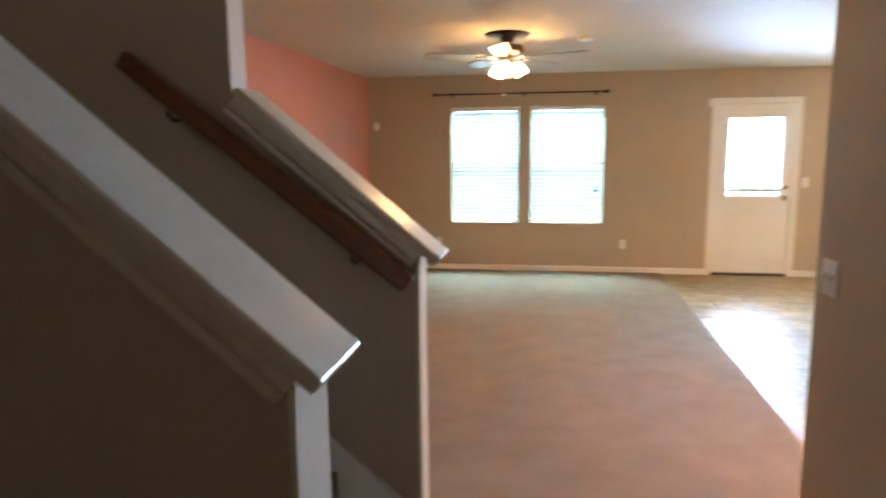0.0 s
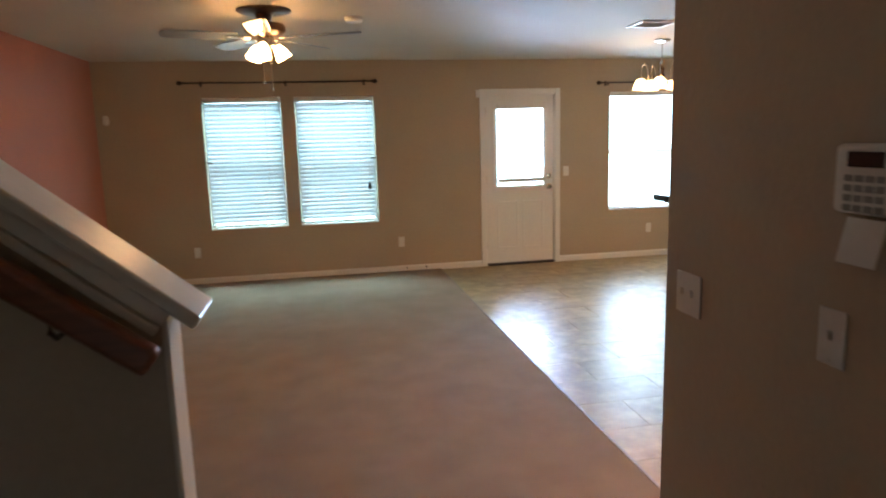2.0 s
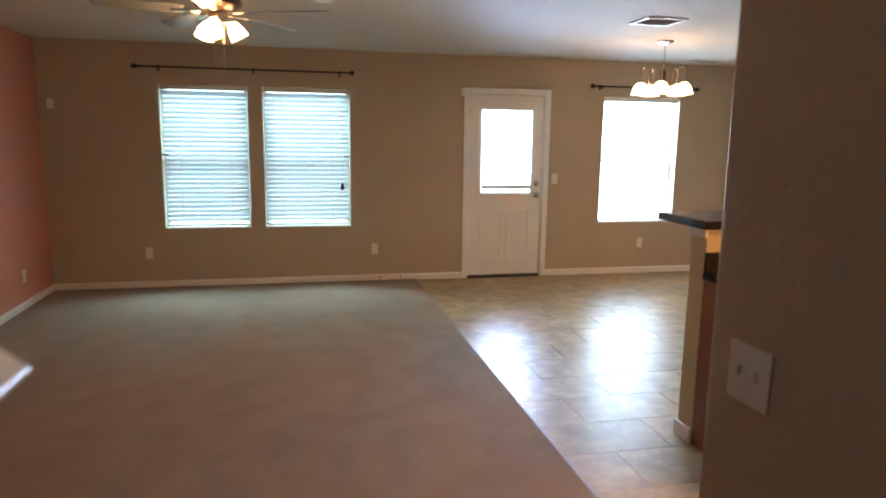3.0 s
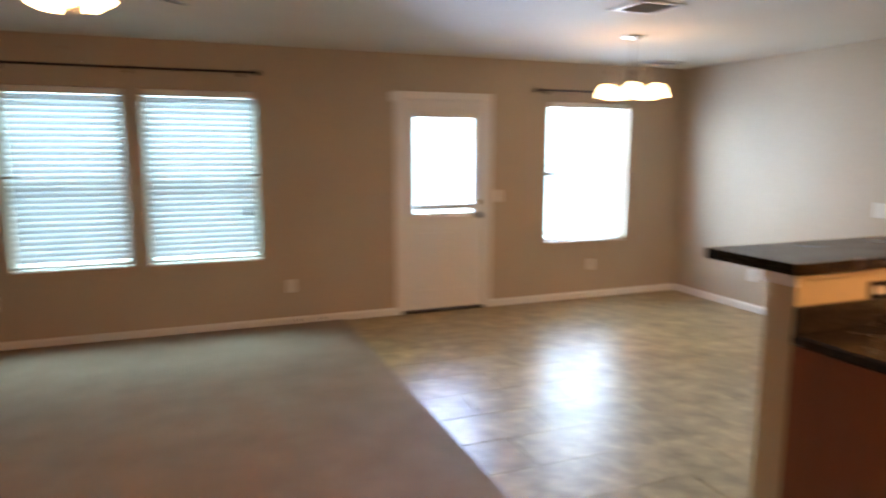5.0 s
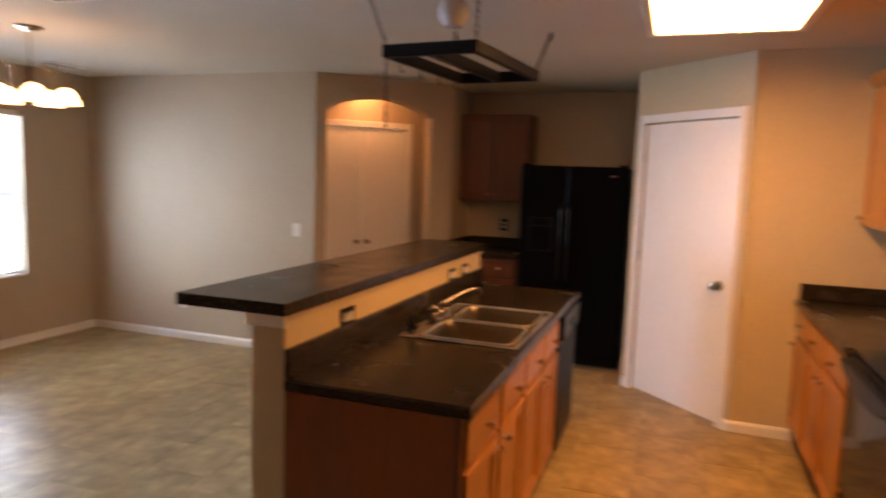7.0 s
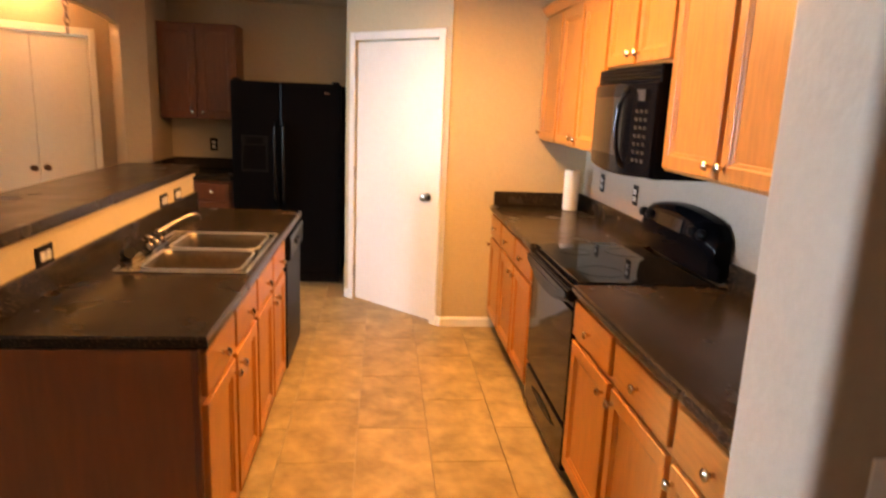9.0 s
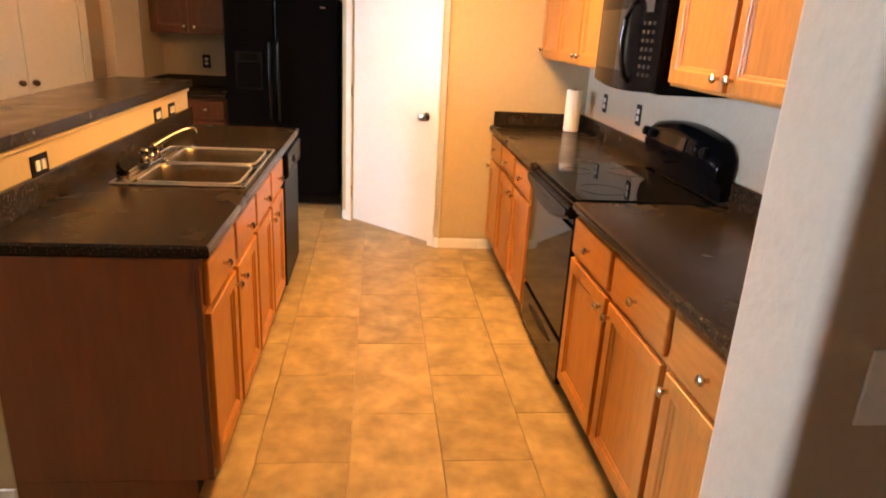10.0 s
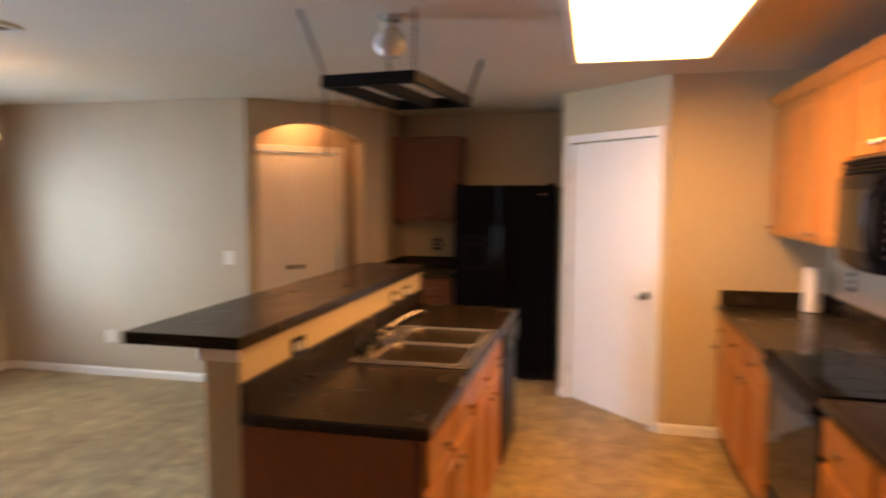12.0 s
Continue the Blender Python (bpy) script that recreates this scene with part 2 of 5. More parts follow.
def tube(points, r, n=10, bm=None, taper=None):
    """A round bar along points."""
    bm = bm or bmesh.new()
    pts = [Vector(p) for p in points]
    rings = []
    for i, p in enumerate(pts):
        d = (pts[min(i + 1, len(pts) - 1)] - pts[max(i - 1, 0)]).normalized()
        a = d.orthogonal().normalized() if abs(d.z) > 0.95 else d.cross(Vector((0, 0, 1))).normalized()
        b = d.cross(a)
        rr = r if taper is None else r * (1 + (taper - 1) * i / (len(pts) - 1))
        rings.append([bm.verts.new(p + rr * (math.cos(2 * math.pi * k / n) * a + math.sin(2 * math.pi * k / n) * b)) for k in range(n)])
    for a, b in zip(rings, rings[1:]):
        for k in range(n):
            bm.faces.new((a[k], a[(k + 1) % n], b[(k + 1) % n], b[k]))
    bm.faces.new(rings[0][::-1])
    bm.faces.new(rings[-1])
    return bm


def prism(outline, m, depth):
    """A flat outline in x and z, given depth along +y, then placed by m."""
    bm = bmesh.new()
    f = bm.faces.new([bm.verts.new((x, 0, z)) for x, z in outline])
    r = bmesh.ops.extrude_face_region(bm, geom=[f])
    bmesh.ops.translate(bm, vec=(0, depth, 0), verts=[v for v in r["geom"] if isinstance(v, bmesh.types.BMVert)])
    if m is not None:
        bmesh.ops.transform(bm, matrix=m, verts=bm.verts[:])
    return bm


def face_to(x, y, z, deg):
    """Local x runs along a front, z up, and the front looks along local -y, turned deg about z."""
    return Matrix.Translation((x, y, z)) @ Matrix.Rotation(radians(deg), 4, "Z")


# ---- structure ----
H = 2.44


def wall(name, boxes, material, label):
    bm = bmesh.new()
    for b in boxes:
        box(bm, *b)
    return part(name, bm, material, None, label, "wall", "structure")


WIN = ((0.425, 1.265), (1.41, 2.295), (5.165, 6.115))   # the windows' left and right sides
WZ0, WZ1 = 0.61, 2.055
D0, D1 = 3.60, 4.445                                      # the back door's leaf
wall("wall_back", [(-0.77, WIN[0][0], 10, 10.15, 0, H), (WIN[0][1], WIN[1][0], 10, 10.15, WZ0, WZ1), (WIN[0][0], WIN[1][1], 10, 10.15, 0, WZ0),
                   (WIN[0][0], WIN[1][1], 10, 10.15, WZ1, H), (WIN[1][1], D0 - 0.02, 10, 10.15, 0, H), (D0 - 0.02, D1 + 0.02, 10, 10.15, 2.05, H),
                   (D1 + 0.02, WIN[2][0], 10, 10.15, 0, H), (WIN[2][0], WIN[2][1], 10, 10.15, 0, WZ0), (WIN[2][0], WIN[2][1], 10, 10.15, WZ1, H),
                   (WIN[2][1], 6.96, 10, 10.15, 0, H)], TAN, "tan textured drywall back wall with three windows and a door")
wall("wall_salmon", [(-0.77, -0.65, 4.04, 10, 0, H)], SALMON, "salmon painted accent wall of the living room")
wall("wall_dining", [(6.84, 6.96, 7.52, 10, 0, H)], TAN, "tan textured wall beside the dining space")
hw, R = bmesh.new(), 0.022
plan = [(2.574, 0.0)] + [(2.574 + R - R * math.cos(radians(a)), 4.08 - R + R * math.sin(radians(a))) for a in range(0, 91, 15)]
plan += [(2.775 - R + R * math.sin(radians(a)), 4.08 - R + R * math.cos(radians(a))) for a in range(0, 91, 15)] + [(2.775, 0.0)]
low, high = ([hw.verts.new((x, y, z)) for x, y in plan] for z in (0.0, H))
for k in range(len(plan)):
    n = (k + 1) % len(plan)
    hw.faces.new((low[k], low[n], high[n], high[k]))
hw.faces.new(low)
hw.faces.new(high)
part("wall_hall", hw, TAN, None, "tan hallway wall with rounded corners, switches and keypad", "wall", "structure", smooth=True)
wall("wall_range", [(2.775, 6.58, 3.07, 3.19, 0, H)], TAN, "tan kitchen wall behind the range")
wall("wall_pantry_side", [(6.465, 6.585, 3.19, 4.195, 0, H)], CREAM, "cream return wall at the counter's end")
wall("wall_fridge_side", [(7.175, 8.32, 4.785, 4.905, 0, H)], TAN, "tan side wall of the refrigerator nook")
wall("wall_fridge_back", [(8.32, 8.44, 4.785, 6.72, 0, H)], TAN, "tan wall behind the refrigerator")
wall("wall_nook_side", [(7.76, 8.32, 6.60, 6.72, 0, H)], TAN, "tan side wall of the kitchen nook")
wall("wall_entry", [(-2.9, 2.775, -0.12, 0.0, 0, H)], TAN, "tan wall of the entry")
# The opening high in the side wall is invented for the stairwell fill.
wall("wall_entry_side", [(-2.9, -2.78, 0.0, 2.9, 0, 4.9), (-2.9, -2.78, 2.9, 3.95, 0, 3.3), (-2.9, -2.78, 2.9, 3.95, 4.5, 4.9), (-2.9, -2.78, 3.95, 4.2, 0, 4.9)], TAN, "tan side wall of the entry and stairs")
wall("wall_stair_top", [(-2.78, -0.65, 4.04, 4.16, 0, 4.9)], TAN, "tan wall beside the stairs")

# the angled pantry wall, with a door opening 0.85 wide
PANTRY = face_to(7.175, 4.905, 0, 225)
wall_p = bmesh.new()
for a in ((-0.03, 0.075, 0, 0.11, 0, H), (0.925, 1.02, 0, 0.11, 0, H), (0.075, 0.925, 0, 0.11, 2.05, H)):
    box(wall_p, *a, m=PANTRY)
part("wall_pantry", wall_p, CREAM, None, "cream angled wall round the pantry door", "wall", "structure")

# the angled wall with the arched opening
ARCH = face_to(6.84, 7.52, 0, -45)
AL, AR, AS, AH = 0.10, 1.08, 2.125, 2.265
arch_outline = [(0, 0), (AL, 0), (AL, AS)]
for i in range(1, 16):
    a = i / 16
    arch_outline.append((AL + (AR - AL) * a, AS + (AH - AS) * math.sin(math.pi * a) ** 0.8))
arch_outline += [(AR, AS), (AR, 0), (1.301, 0), (1.301, H), (0, H)]
part("wall_arch", prism(arch_outline, ARCH, 0.13), TAN, None, "tan angled wall with an arched opening", "wall", "structure")
vest = bmesh.new()
for a in ((AL - 0.14, AL - 0.02, 0.13, 0.62, 0, H), (AR + 0.14, AR + 0.26, 0.13, 0.62, 0, H), (AL - 0.02, 0.14, 0.50, 0.62, 0, H),
          (1.04, AR + 0.14, 0.50, 0.62, 0, H), (0.14, 1.04, 0.50, 0.62, 2.04, H)):
    box(vest, *a, m=ARCH)
part("wall_closet", vest, TAN, None, "tan walls round the closet behind the arch", "wall", "structure")

# stair walls: low walls with a sloped top on both sides of the flight, and the tall wall above
SL = 0.83   # rise of the caps per metre


def knee(name, y0, y1, x_end, z_end, x_top, label):
    out = [(x_end, 0), (x_end, z_end), (x_top, z_end + SL * (x_end - x_top)), (x_top, 0)]
    return part(name, prism(out, Matrix.Translation((0, y0, 0)), y1 - y0), TAN, None, label, "wall", "structure")


knee("wall_stair_far", 3.92, 4.04, 1.215, 1.175, 0.56, "tan low wall with sloped top beside the stairs")
knee("wall_stair_near", 2.755, 2.92, 1.222, 1.142, -0.15, "tan low wall with sloped top beside the stairs")
wall("wall_stair_tall", [(-0.77, 0.56, 3.92, 4.04, 0, 4.9)], TAN, "tan full height wall above the stairs")
wall("wall_stair_tall_near", [(-2.78, -0.15, 2.80, 2.92, 0, 4.9)], TAN, "tan full height wall beside the stairs")
wall("wall_stair_upper", [(-0.15, 1.42, 2.80, 2.92, H + 0.2, 4.9), (0.56, 1.42, 3.92, 4.04, H + 0.2, 4.9), (1.30, 1.42, 2.92, 3.92, H + 0.2, 4.9)], TAN, "tan upper walls of the stairwell")

cb = bmesh.new()
for b in ((-0.77, 1.30, 4.04, 10.15), (1.30, 6.96, 4.10, 10.15), (1.30, 2.775, -0.12, 4.10), (-2.9, 1.30, -0.12, 2.80), (2.775, 8.44, 3.07, 4.10), (6.96, 8.44, 4.10, 8.4)):
    box(cb, *b, H, H + 0.2)
part("ceiling", cb, CEIL, None, "white textured ceiling", "ceiling", "structure")
part("ceiling_stairwell", B(-2.9, 1.42, 2.80, 4.16, 4.9, 5.0), CEIL, None, "white ceiling above the stairs", "ceiling", "structure")

part("ground", B(-60, 60, -60, 90, -0.30, -0.16), mat("lawn", (0.09, 0.11, 0.04), 0.9, grain=0.4, scale=30, bump=0.6), None, "lawn round the house", "ground", "structure")
part("floor", B(-2.9, 8.44, -0.12, 10.15, -0.15, -0.012), JOINT, None, "sub-floor with dark tile joints", "floor", "structure")
# carpet: living room and hall
for b in ((-0.65, 3.0, 4.04, 10.0), (1.21, 2.574, 0.0, 4.04), (-2.78, 1.21, 0.0, 2.755)):
    part("carpet", B(*b, -0.012, 0.012), CARPET, None, "beige low pile carpet with faint wear", "carpet", "structure")
part("edge_strip", B(2.992, 3.012, 4.10, 9.99, 0.0, 0.0145, 0.004), mat("brown_edge_strip", (0.24, 0.19, 0.14), 0.5, grain=0.1), None, "narrow brown strip between carpet and vinyl", "trim", "structure")

# baseboards
BASE = thing("baseboard", (3, 8, 0), "white painted wooden baseboard along the walls", "baseboard", kind="structure")


def base(length, m):
    bm = bmesh.new()
    prof = [(0, 0), (-0.013, 0), (-0.013, 0.054), (-0.008, 0.065), (-0.004, 0.073), (0, 0.073)]
    a = [bm.verts.new((0, y, z)) for y, z in prof]
    b = [bm.verts.new((length, y, z)) for y, z in prof]
    for i in range(len(prof)):
        j = (i + 1) % len(prof)
        bm.faces.new((a[i], a[j], b[j], b[i]))
    bm.faces.new(a)
    bm.faces.new(b[::-1])
    bmesh.ops.transform(bm, matrix=m, verts=bm.verts[:])
    return part("board", bm, WHITE, BASE)


base(D0 - 0.075 + 0.65, face_to(-0.65, 10, 0.002, 0))
base(6.84 - D1 - 0.075, face_to(D1 + 0.075, 10, 0.002, 0))
base(10 - 7.52, face_to(6.84, 10, 0.002, -90))
base(AL, ARCH @ Matrix.Translation((0, 0, 0.002)))
base(1.301 - AR, ARCH @ Matrix.Translation((AR, 0, 0.002)))
base(5.96, face_to(-0.65, 4.04, 0.002, 90))
base(0.06, PANTRY @ Matrix.Translation((-0.02, 0, 0.002)))
base(0.075, PANTRY @ Matrix.Translation((0.945, 0, 0.002)))
base(0.40, face_to(6.465, 4.195, 0.002, -90))
base(4.08, face_to(2.574, 4.08, 0.002, -90))
base(0.20, face_to(2.775, 4.08, 0.002, 180))
base(1.88, face_to(-0.65, 4.04, 0.002, 0) @ Matrix.Rotation(math.pi, 4, "Z") @ Matrix.Translation((-1.885, 0, 0)))
base(4.0, face_to(-2.78, 2.80, 0.002, 0))

part("backdrop", B(-4, 12, 14.0, 14.02, -0.5, 6.0), SKYB, None, "bright sky beyond the windows", "backdrop", "structure")

# ---- windows with blinds ----
def window(name, x0, x1):
    w = thing(name, ((x0 + x1) / 2, 10.1, WZ0), "white vinyl single hung window set in a drywall opening", "window", kind="structure")
    fr = bmesh.new()
    for b in ((x0, x0 + 0.045, WZ0, WZ1), (x1 - 0.045, x1, WZ0, WZ1), (x0 + 0.045, x1 - 0.045, WZ0, WZ0 + 0.045), (x0 + 0.045, x1 - 0.045, WZ1 - 0.045, WZ1),
              (x0 + 0.045, x1 - 0.045, 1.30, 1.345)):
        box(fr, b[0], b[1], 10.10, 10.145, b[2], b[3], 0.004)
    part("window_frame", fr, PLAST, w)
    for z0, z1 in ((WZ0 + 0.045, 1.30), (1.345, WZ1 - 0.045)):
        p = part("pane", B(x0 + 0.045, x1 - 0.045, 10.118, 10.123, z0, z1), PANE, w)
        p.visible_shadow = False
    part("window_sill", B(x0 + 0.001, x1 - 0.001, 9.985, 10.098, WZ0 - 0.001, WZ0 + 0.014, 0.004), WHITE, w)
    return w


def blind(x0, x1, z0, z1, y, tilt, label, step=0.047, deep=0.05, cord=None, slat=None, thick=0.0025, rail=0.02):
    """A venetian blind: headrail, slats, ladder tapes, bottom rail, wand."""
    b = thing("venetian_blind", ((x0 + x1) / 2, y, z0), label, "blind", group="window blinds")
    part("headrail", B(x0, x1, y - 0.03, y + 0.028, z1 - 0.055, z1 - 0.004, 0.003), PLAST, b, "white valance with slim headrail")
    me = bpy.data.meshes.new("slat")
    bm = bmesh.new()
    n, half = 4, deep / 2
    rows = []
    for k in range(n + 1):
        u = -half + deep * k / n
        zz = 0.004 * (1 - (u / half) ** 2)
        c, s = math.cos(radians(tilt)), math.sin(radians(tilt))
        yy, z2 = u * c - zz * s, u * s + zz * c
        rows.append([(bm.verts.new((sx * ((x1 - x0) / 2 - 0.004), yy, z2 + d))) for sx in (-1, 1) for d in (0, thick)])
    for p, q in zip(rows, rows[1:]):
        for i, j in ((0, 2), (3, 1), (1, 0), (2, 3)):
            bm.faces.new((p[i], p[j], q[j], q[i]))
    bm.faces.new([rows[0][i] for i in (0, 1, 3, 2)])
    bm.faces.new([rows[-1][i] for i in (0, 2, 3, 1)])
    bmesh.ops.recalc_face_normals(bm, faces=bm.faces)
    bm.to_mesh(me)
    bm.free()
    me.materials.append(slat or SLAT)
    z = z1 - 0.085
    while z > z0 + 0.02 + rail:
        ob = new("slat", me)
        ob.parent = b
        ob.matrix_parent_inverse = place_of(b).inverted()
        ob.matrix_basis = Matrix.Translation(((x0 + x1) / 2, y, z)) @ Matrix.Rotation(radians(random.uniform(-0.12, 0.12)), 4, "Y") @ Matrix.Rotation(radians(random.uniform(-2, 2)), 4, "X")
        z -= step
    part("bottom_rail", B(x0 + 0.003, x1 - 0.003, y - 0.026, y + 0.024, z0 + 0.004, z0 + 0.004 + rail, 0.004), PLAST, b)
    for fx in (0.2, 0.8):
        cx = x0 + (x1 - x0) * fx
        part("ladder_cord", B(cx - 0.002, cx + 0.002, y - 0.031, y - 0.029, z0 + 0.02, z1 - 0.05), PLAST, b)
    if cord:
        cx, cz = cord
        part("lift_cord", tube([(cx, y - 0.036, z1 - 0.06), (cx + 0.004, y - 0.040, (z1 + cz) / 2), (cx, y - 0.038, cz + 0.03)], 0.0016, 6), PLAST, b)
        part("cord_tassel", lathe([(0.003, 0.05), (0.012, 0.035), (0.021, 0.0), (0.019, -0.025), (0.006, -0.03)], 12, Matrix.Translation((cx, y - 0.040, cz))), BRONZE, b, "dark cord tassel", smooth=True)
    return b


for i, (x0, x1) in enumerate(WIN):
    window(f"window_{i + 1}", x0, x1)
blind(WIN[0][0] + 0.012, WIN[0][1] - 0.012, WZ0 + 0.02, WZ1, 10.045, 67, "white horizontal blind lowered with slats half closed", cord=None)
blind(WIN[1][0] + 0.012, WIN[1][1] - 0.012, WZ0 + 0.02, WZ1, 10.045, 67, "white horizontal blind lowered with slats half closed", cord=(2.21, 1.03))
blind(WIN[2][0] + 0.012, WIN[2][1] - 0.012, WZ0 + 0.02, WZ1, 10.045, 1, "white horizontal blind lowered with open slats beside the dining space", deep=0.034, slat=SLATB, thick=0.0008)
for cx in (WIN[0][0] + 0.0005, WIN[1][1] - 0.0655):
    part("sash_lock", B(cx, cx + 0.065, 10.002, 10.012, 1.349, 1.362, 0.003), BRONZE, None, "thin dark catch at the side of the window opening", "latch")

# ---- back door ----
bd = thing("door_1", ((D0 + D1) / 2, 10.03, 0), "white half glazed back door with a mini blind", "door", kind="structure")
cs = bmesh.new()
for b in ((D0 - 0.075, D0 - 0.012, 0.0, 2.105), (D1 + 0.012, D1 + 0.075, 0.0, 2.105), (D0 - 0.012, D1 + 0.012, 2.042, 2.105)):
    box(cs, b[0], b[1], 9.982, 9.999, b[2], b[3], 0.005)
part("casing", cs, WHITE, bd)
jb = bmesh.new()
for b in ((D0 - 0.019, D0 - 0.003, 0.0, 2.048), (D1 + 0.003, D1 + 0.019, 0.0, 2.048), (D0 - 0.003, D1 + 0.003, 2.034, 2.048)):
    box(jb, b[0], b[1], 10.001, 10.148, b[2], b[3])
part("jamb", jb, WHITE, bd)
sb = bmesh.new()
for b in ((D0 - 0.003, D0 + 0.011, 0.0, 2.034), (D1 - 0.011, D1 + 0.003, 0.0, 2.034), (D0 + 0.011, D1 - 0.011, 2.018, 2.034)):
    box(sb, b[0], b[1], 10.0665, 10.095, b[2], b[3])
part("door_stop", sb, WHITE, bd)
GX0, GX1, GZ0, GZ1 = 3.725, 4.325, 0.955, 1.925
lf = bmesh.new()
for b in ((D0, GX0, 0.03, 2.03), (GX1, D1, 0.03, 2.03), (GX0, GX1, 0.03, GZ0), (GX0, GX1, GZ1, 2.03)):
    box(lf, b[0], b[1], 10.02, 10.064, b[2], b[3])
leaf = part("leaf", lf, WHITE, bd)
tr = bmesh.new()
for b in ((GX0 - 0.035, GX0 + 0.012, GZ0 - 0.035, GZ1 + 0.035), (GX1 - 0.012, GX1 + 0.035, GZ0 - 0.035, GZ1 + 0.035), (GX0 + 0.012, GX1 - 0.012, GZ0 - 0.035, GZ0 + 0.012), (GX0 + 0.012, GX1 - 0.012, GZ1 - 0.012, GZ1 + 0.035)):
    box(tr, b[0], b[1], 10.006, 10.0195, b[2], b[3], 0.005)
part("glass_trim", tr, WHITE, leaf)
gp = part("pane", B(GX0, GX1, 10.04, 10.046, GZ0, GZ1), PANE, leaf)
gp.visible_shadow = False
for k in range(2):
    px0 = D0 + 0.13 + k * 0.32
    pb = bmesh.new()
    for b in ((px0, px0 + 0.022, 0.20, 0.78), (px0 + 0.245, px0 + 0.267, 0.20, 0.78), (px0 + 0.022, px0 + 0.245, 0.20, 0.222), (px0 + 0.022, px0 + 0.245, 0.758, 0.78)):
        box(pb, b[0], b[1], 10.0135, 10.0195, b[2], b[3], 0.003)
    part("panel_moulding", pb, WHITE, leaf)
part("threshold", B(D0 - 0.003, D1 + 0.003, 9.975, 10.10, 0.0, 0.028, 0.006), THRESH, bd, "dark metal threshold")
RY = Matrix.Rotation(radians(90), 4, "X")
part("door_knob", lathe([(0.032, 0), (0.032, 0.008), (0.012, 0.014), (0.012, 0.03), (0.026, 0.04), (0.029, 0.055), (0.022, 0.066), (0, 0.068)], 20, Matrix.Translation((D1 - 0.065, 10.02, 0.94)) @ RY), KNOBN, leaf, "tarnished nickel knob", smooth=True)
part("deadbolt", lathe([(0.03, 0), (0.03, 0.012), (0.018, 0.018), (0, 0.019)], 20, Matrix.Translation((D1 - 0.065, 10.02, 1.07)) @ RY), KNOBN, leaf, "tarnished nickel deadbolt", smooth=True)
for hz in (0.25, 1.05, 1.85):
    part("hinge", tube([(D0 - 0.002, 10.014, hz - 0.045), (D0 - 0.002, 10.014, hz + 0.045)], 0.006, 8), NICKEL, bd)
blind(GX0 + 0.012, GX1 - 0.012, 1.005, GZ1, 9.985, 2, "white mini blind hung over the door glass, nearly lowered", step=0.026, deep=0.021, slat=SLATB, thick=0.0006, rail=0.048)

# ---- pantry door ----
pd = thing("door_2", PANTRY @ Vector((0.5, 0, 0)), "white flat pantry door, closed, in an angled wall", "door", kind="structure")
cs = bmesh.new()
for b in ((0.025, 0.083, 0, 2.105), (0.917, 0.975, 0, 2.105), (0.083, 0.917, 2.045, 2.105)):
    box(cs, b[0], b[1], -0.017, -0.001, b[2], b[3], 0.005, PANTRY)
part("casing", cs, WHITE, pd)
pl = part("leaf", B(0.087, 0.913, 0.008, 0.046, 0.020, 2.034, 0.003, PANTRY), WHITE, pd)
part("door_knob", lathe([(0.032, 0), (0.032, 0.008), (0.012, 0.014), (0.012, 0.03), (0.026, 0.04), (0.029, 0.055), (0.022, 0.066), (0, 0.068)], 20, PANTRY @ Matrix.Translation((0.845, 0.008, 0.94)) @ RY), KNOBN, pl, "tarnished nickel knob", smooth=True)
for hz in (0.25, 1.05, 1.80):
    part("hinge", tube([PANTRY @ Vector((0.084, -0.006, hz - 0.045)), PANTRY @ Vector((0.084, -0.006, hz + 0.045))], 0.006, 8), NICKEL, pd)

# ---- closet doors behind the arch ----
cd = thing("door_3", ARCH @ Vector((0.58, 0.5, 0)), "white double closet doors, closed, in the arched recess", "door", kind="structure")
CL, CR = 0.14, 1.04
cs = bmesh.new()
for b in ((CL - 0.055, CL + 0.004, 0, 2.10), (CR - 0.004, CR + 0.055, 0, 2.10), (CL + 0.004, CR - 0.004, 2.038, 2.10)):
    box(cs, b[0], b[1], 0.484, 0.499, b[2], b[3], 0.005, ARCH)
part("casing", cs, WHITE, cd)
mid = (CL + CR) / 2
for a, b, kx in ((CL + 0.006, mid - 0.002, mid - 0.05), (mid + 0.002, CR - 0.006, mid + 0.05)):
    lv = part("leaf", B(a, b, 0.505, 0.54, 0.014, 2.03, 0.003, ARCH), WHITE, cd)
    part("door_knob", lathe([(0.022, 0), (0.01, 0.006), (0.01, 0.022), (0.023, 0.03), (0.024, 0.042), (0.014, 0.05), (0, 0.051)], 16, ARCH @ Matrix.Translation((kx, 0.505, 0.95)) @ RY), BRASSD, lv, "dark bronze knob", smooth=True)
for hz in (0.25, 1.05, 1.80):
    part("hinge", tube([ARCH @ Vector((CR - 0.002, 0.497, hz - 0.045)), ARCH @ Vector((CR - 0.002, 0.497, hz + 0.045))], 0.006, 8), NICKEL, cd)
dl = thing("ceiling_light", ARCH @ Vector((0.58, 0.31, H)), "small lit dome light on the closet recess ceiling", "lamp")
part("lamp_base", lathe([(0.10, 0), (0.10, -0.018), (0.09, -0.02)], 24, ARCH @ Matrix.Translation((0.58, 0.31, H))), NICKEL, dl)
part("dome", lathe([(0.088, -0.02), (0.085, -0.045), (0.06, -0.07), (0, -0.08)], 24, ARCH @ Matrix.Translation((0.58, 0.31, H))), DOME, dl, smooth=True)

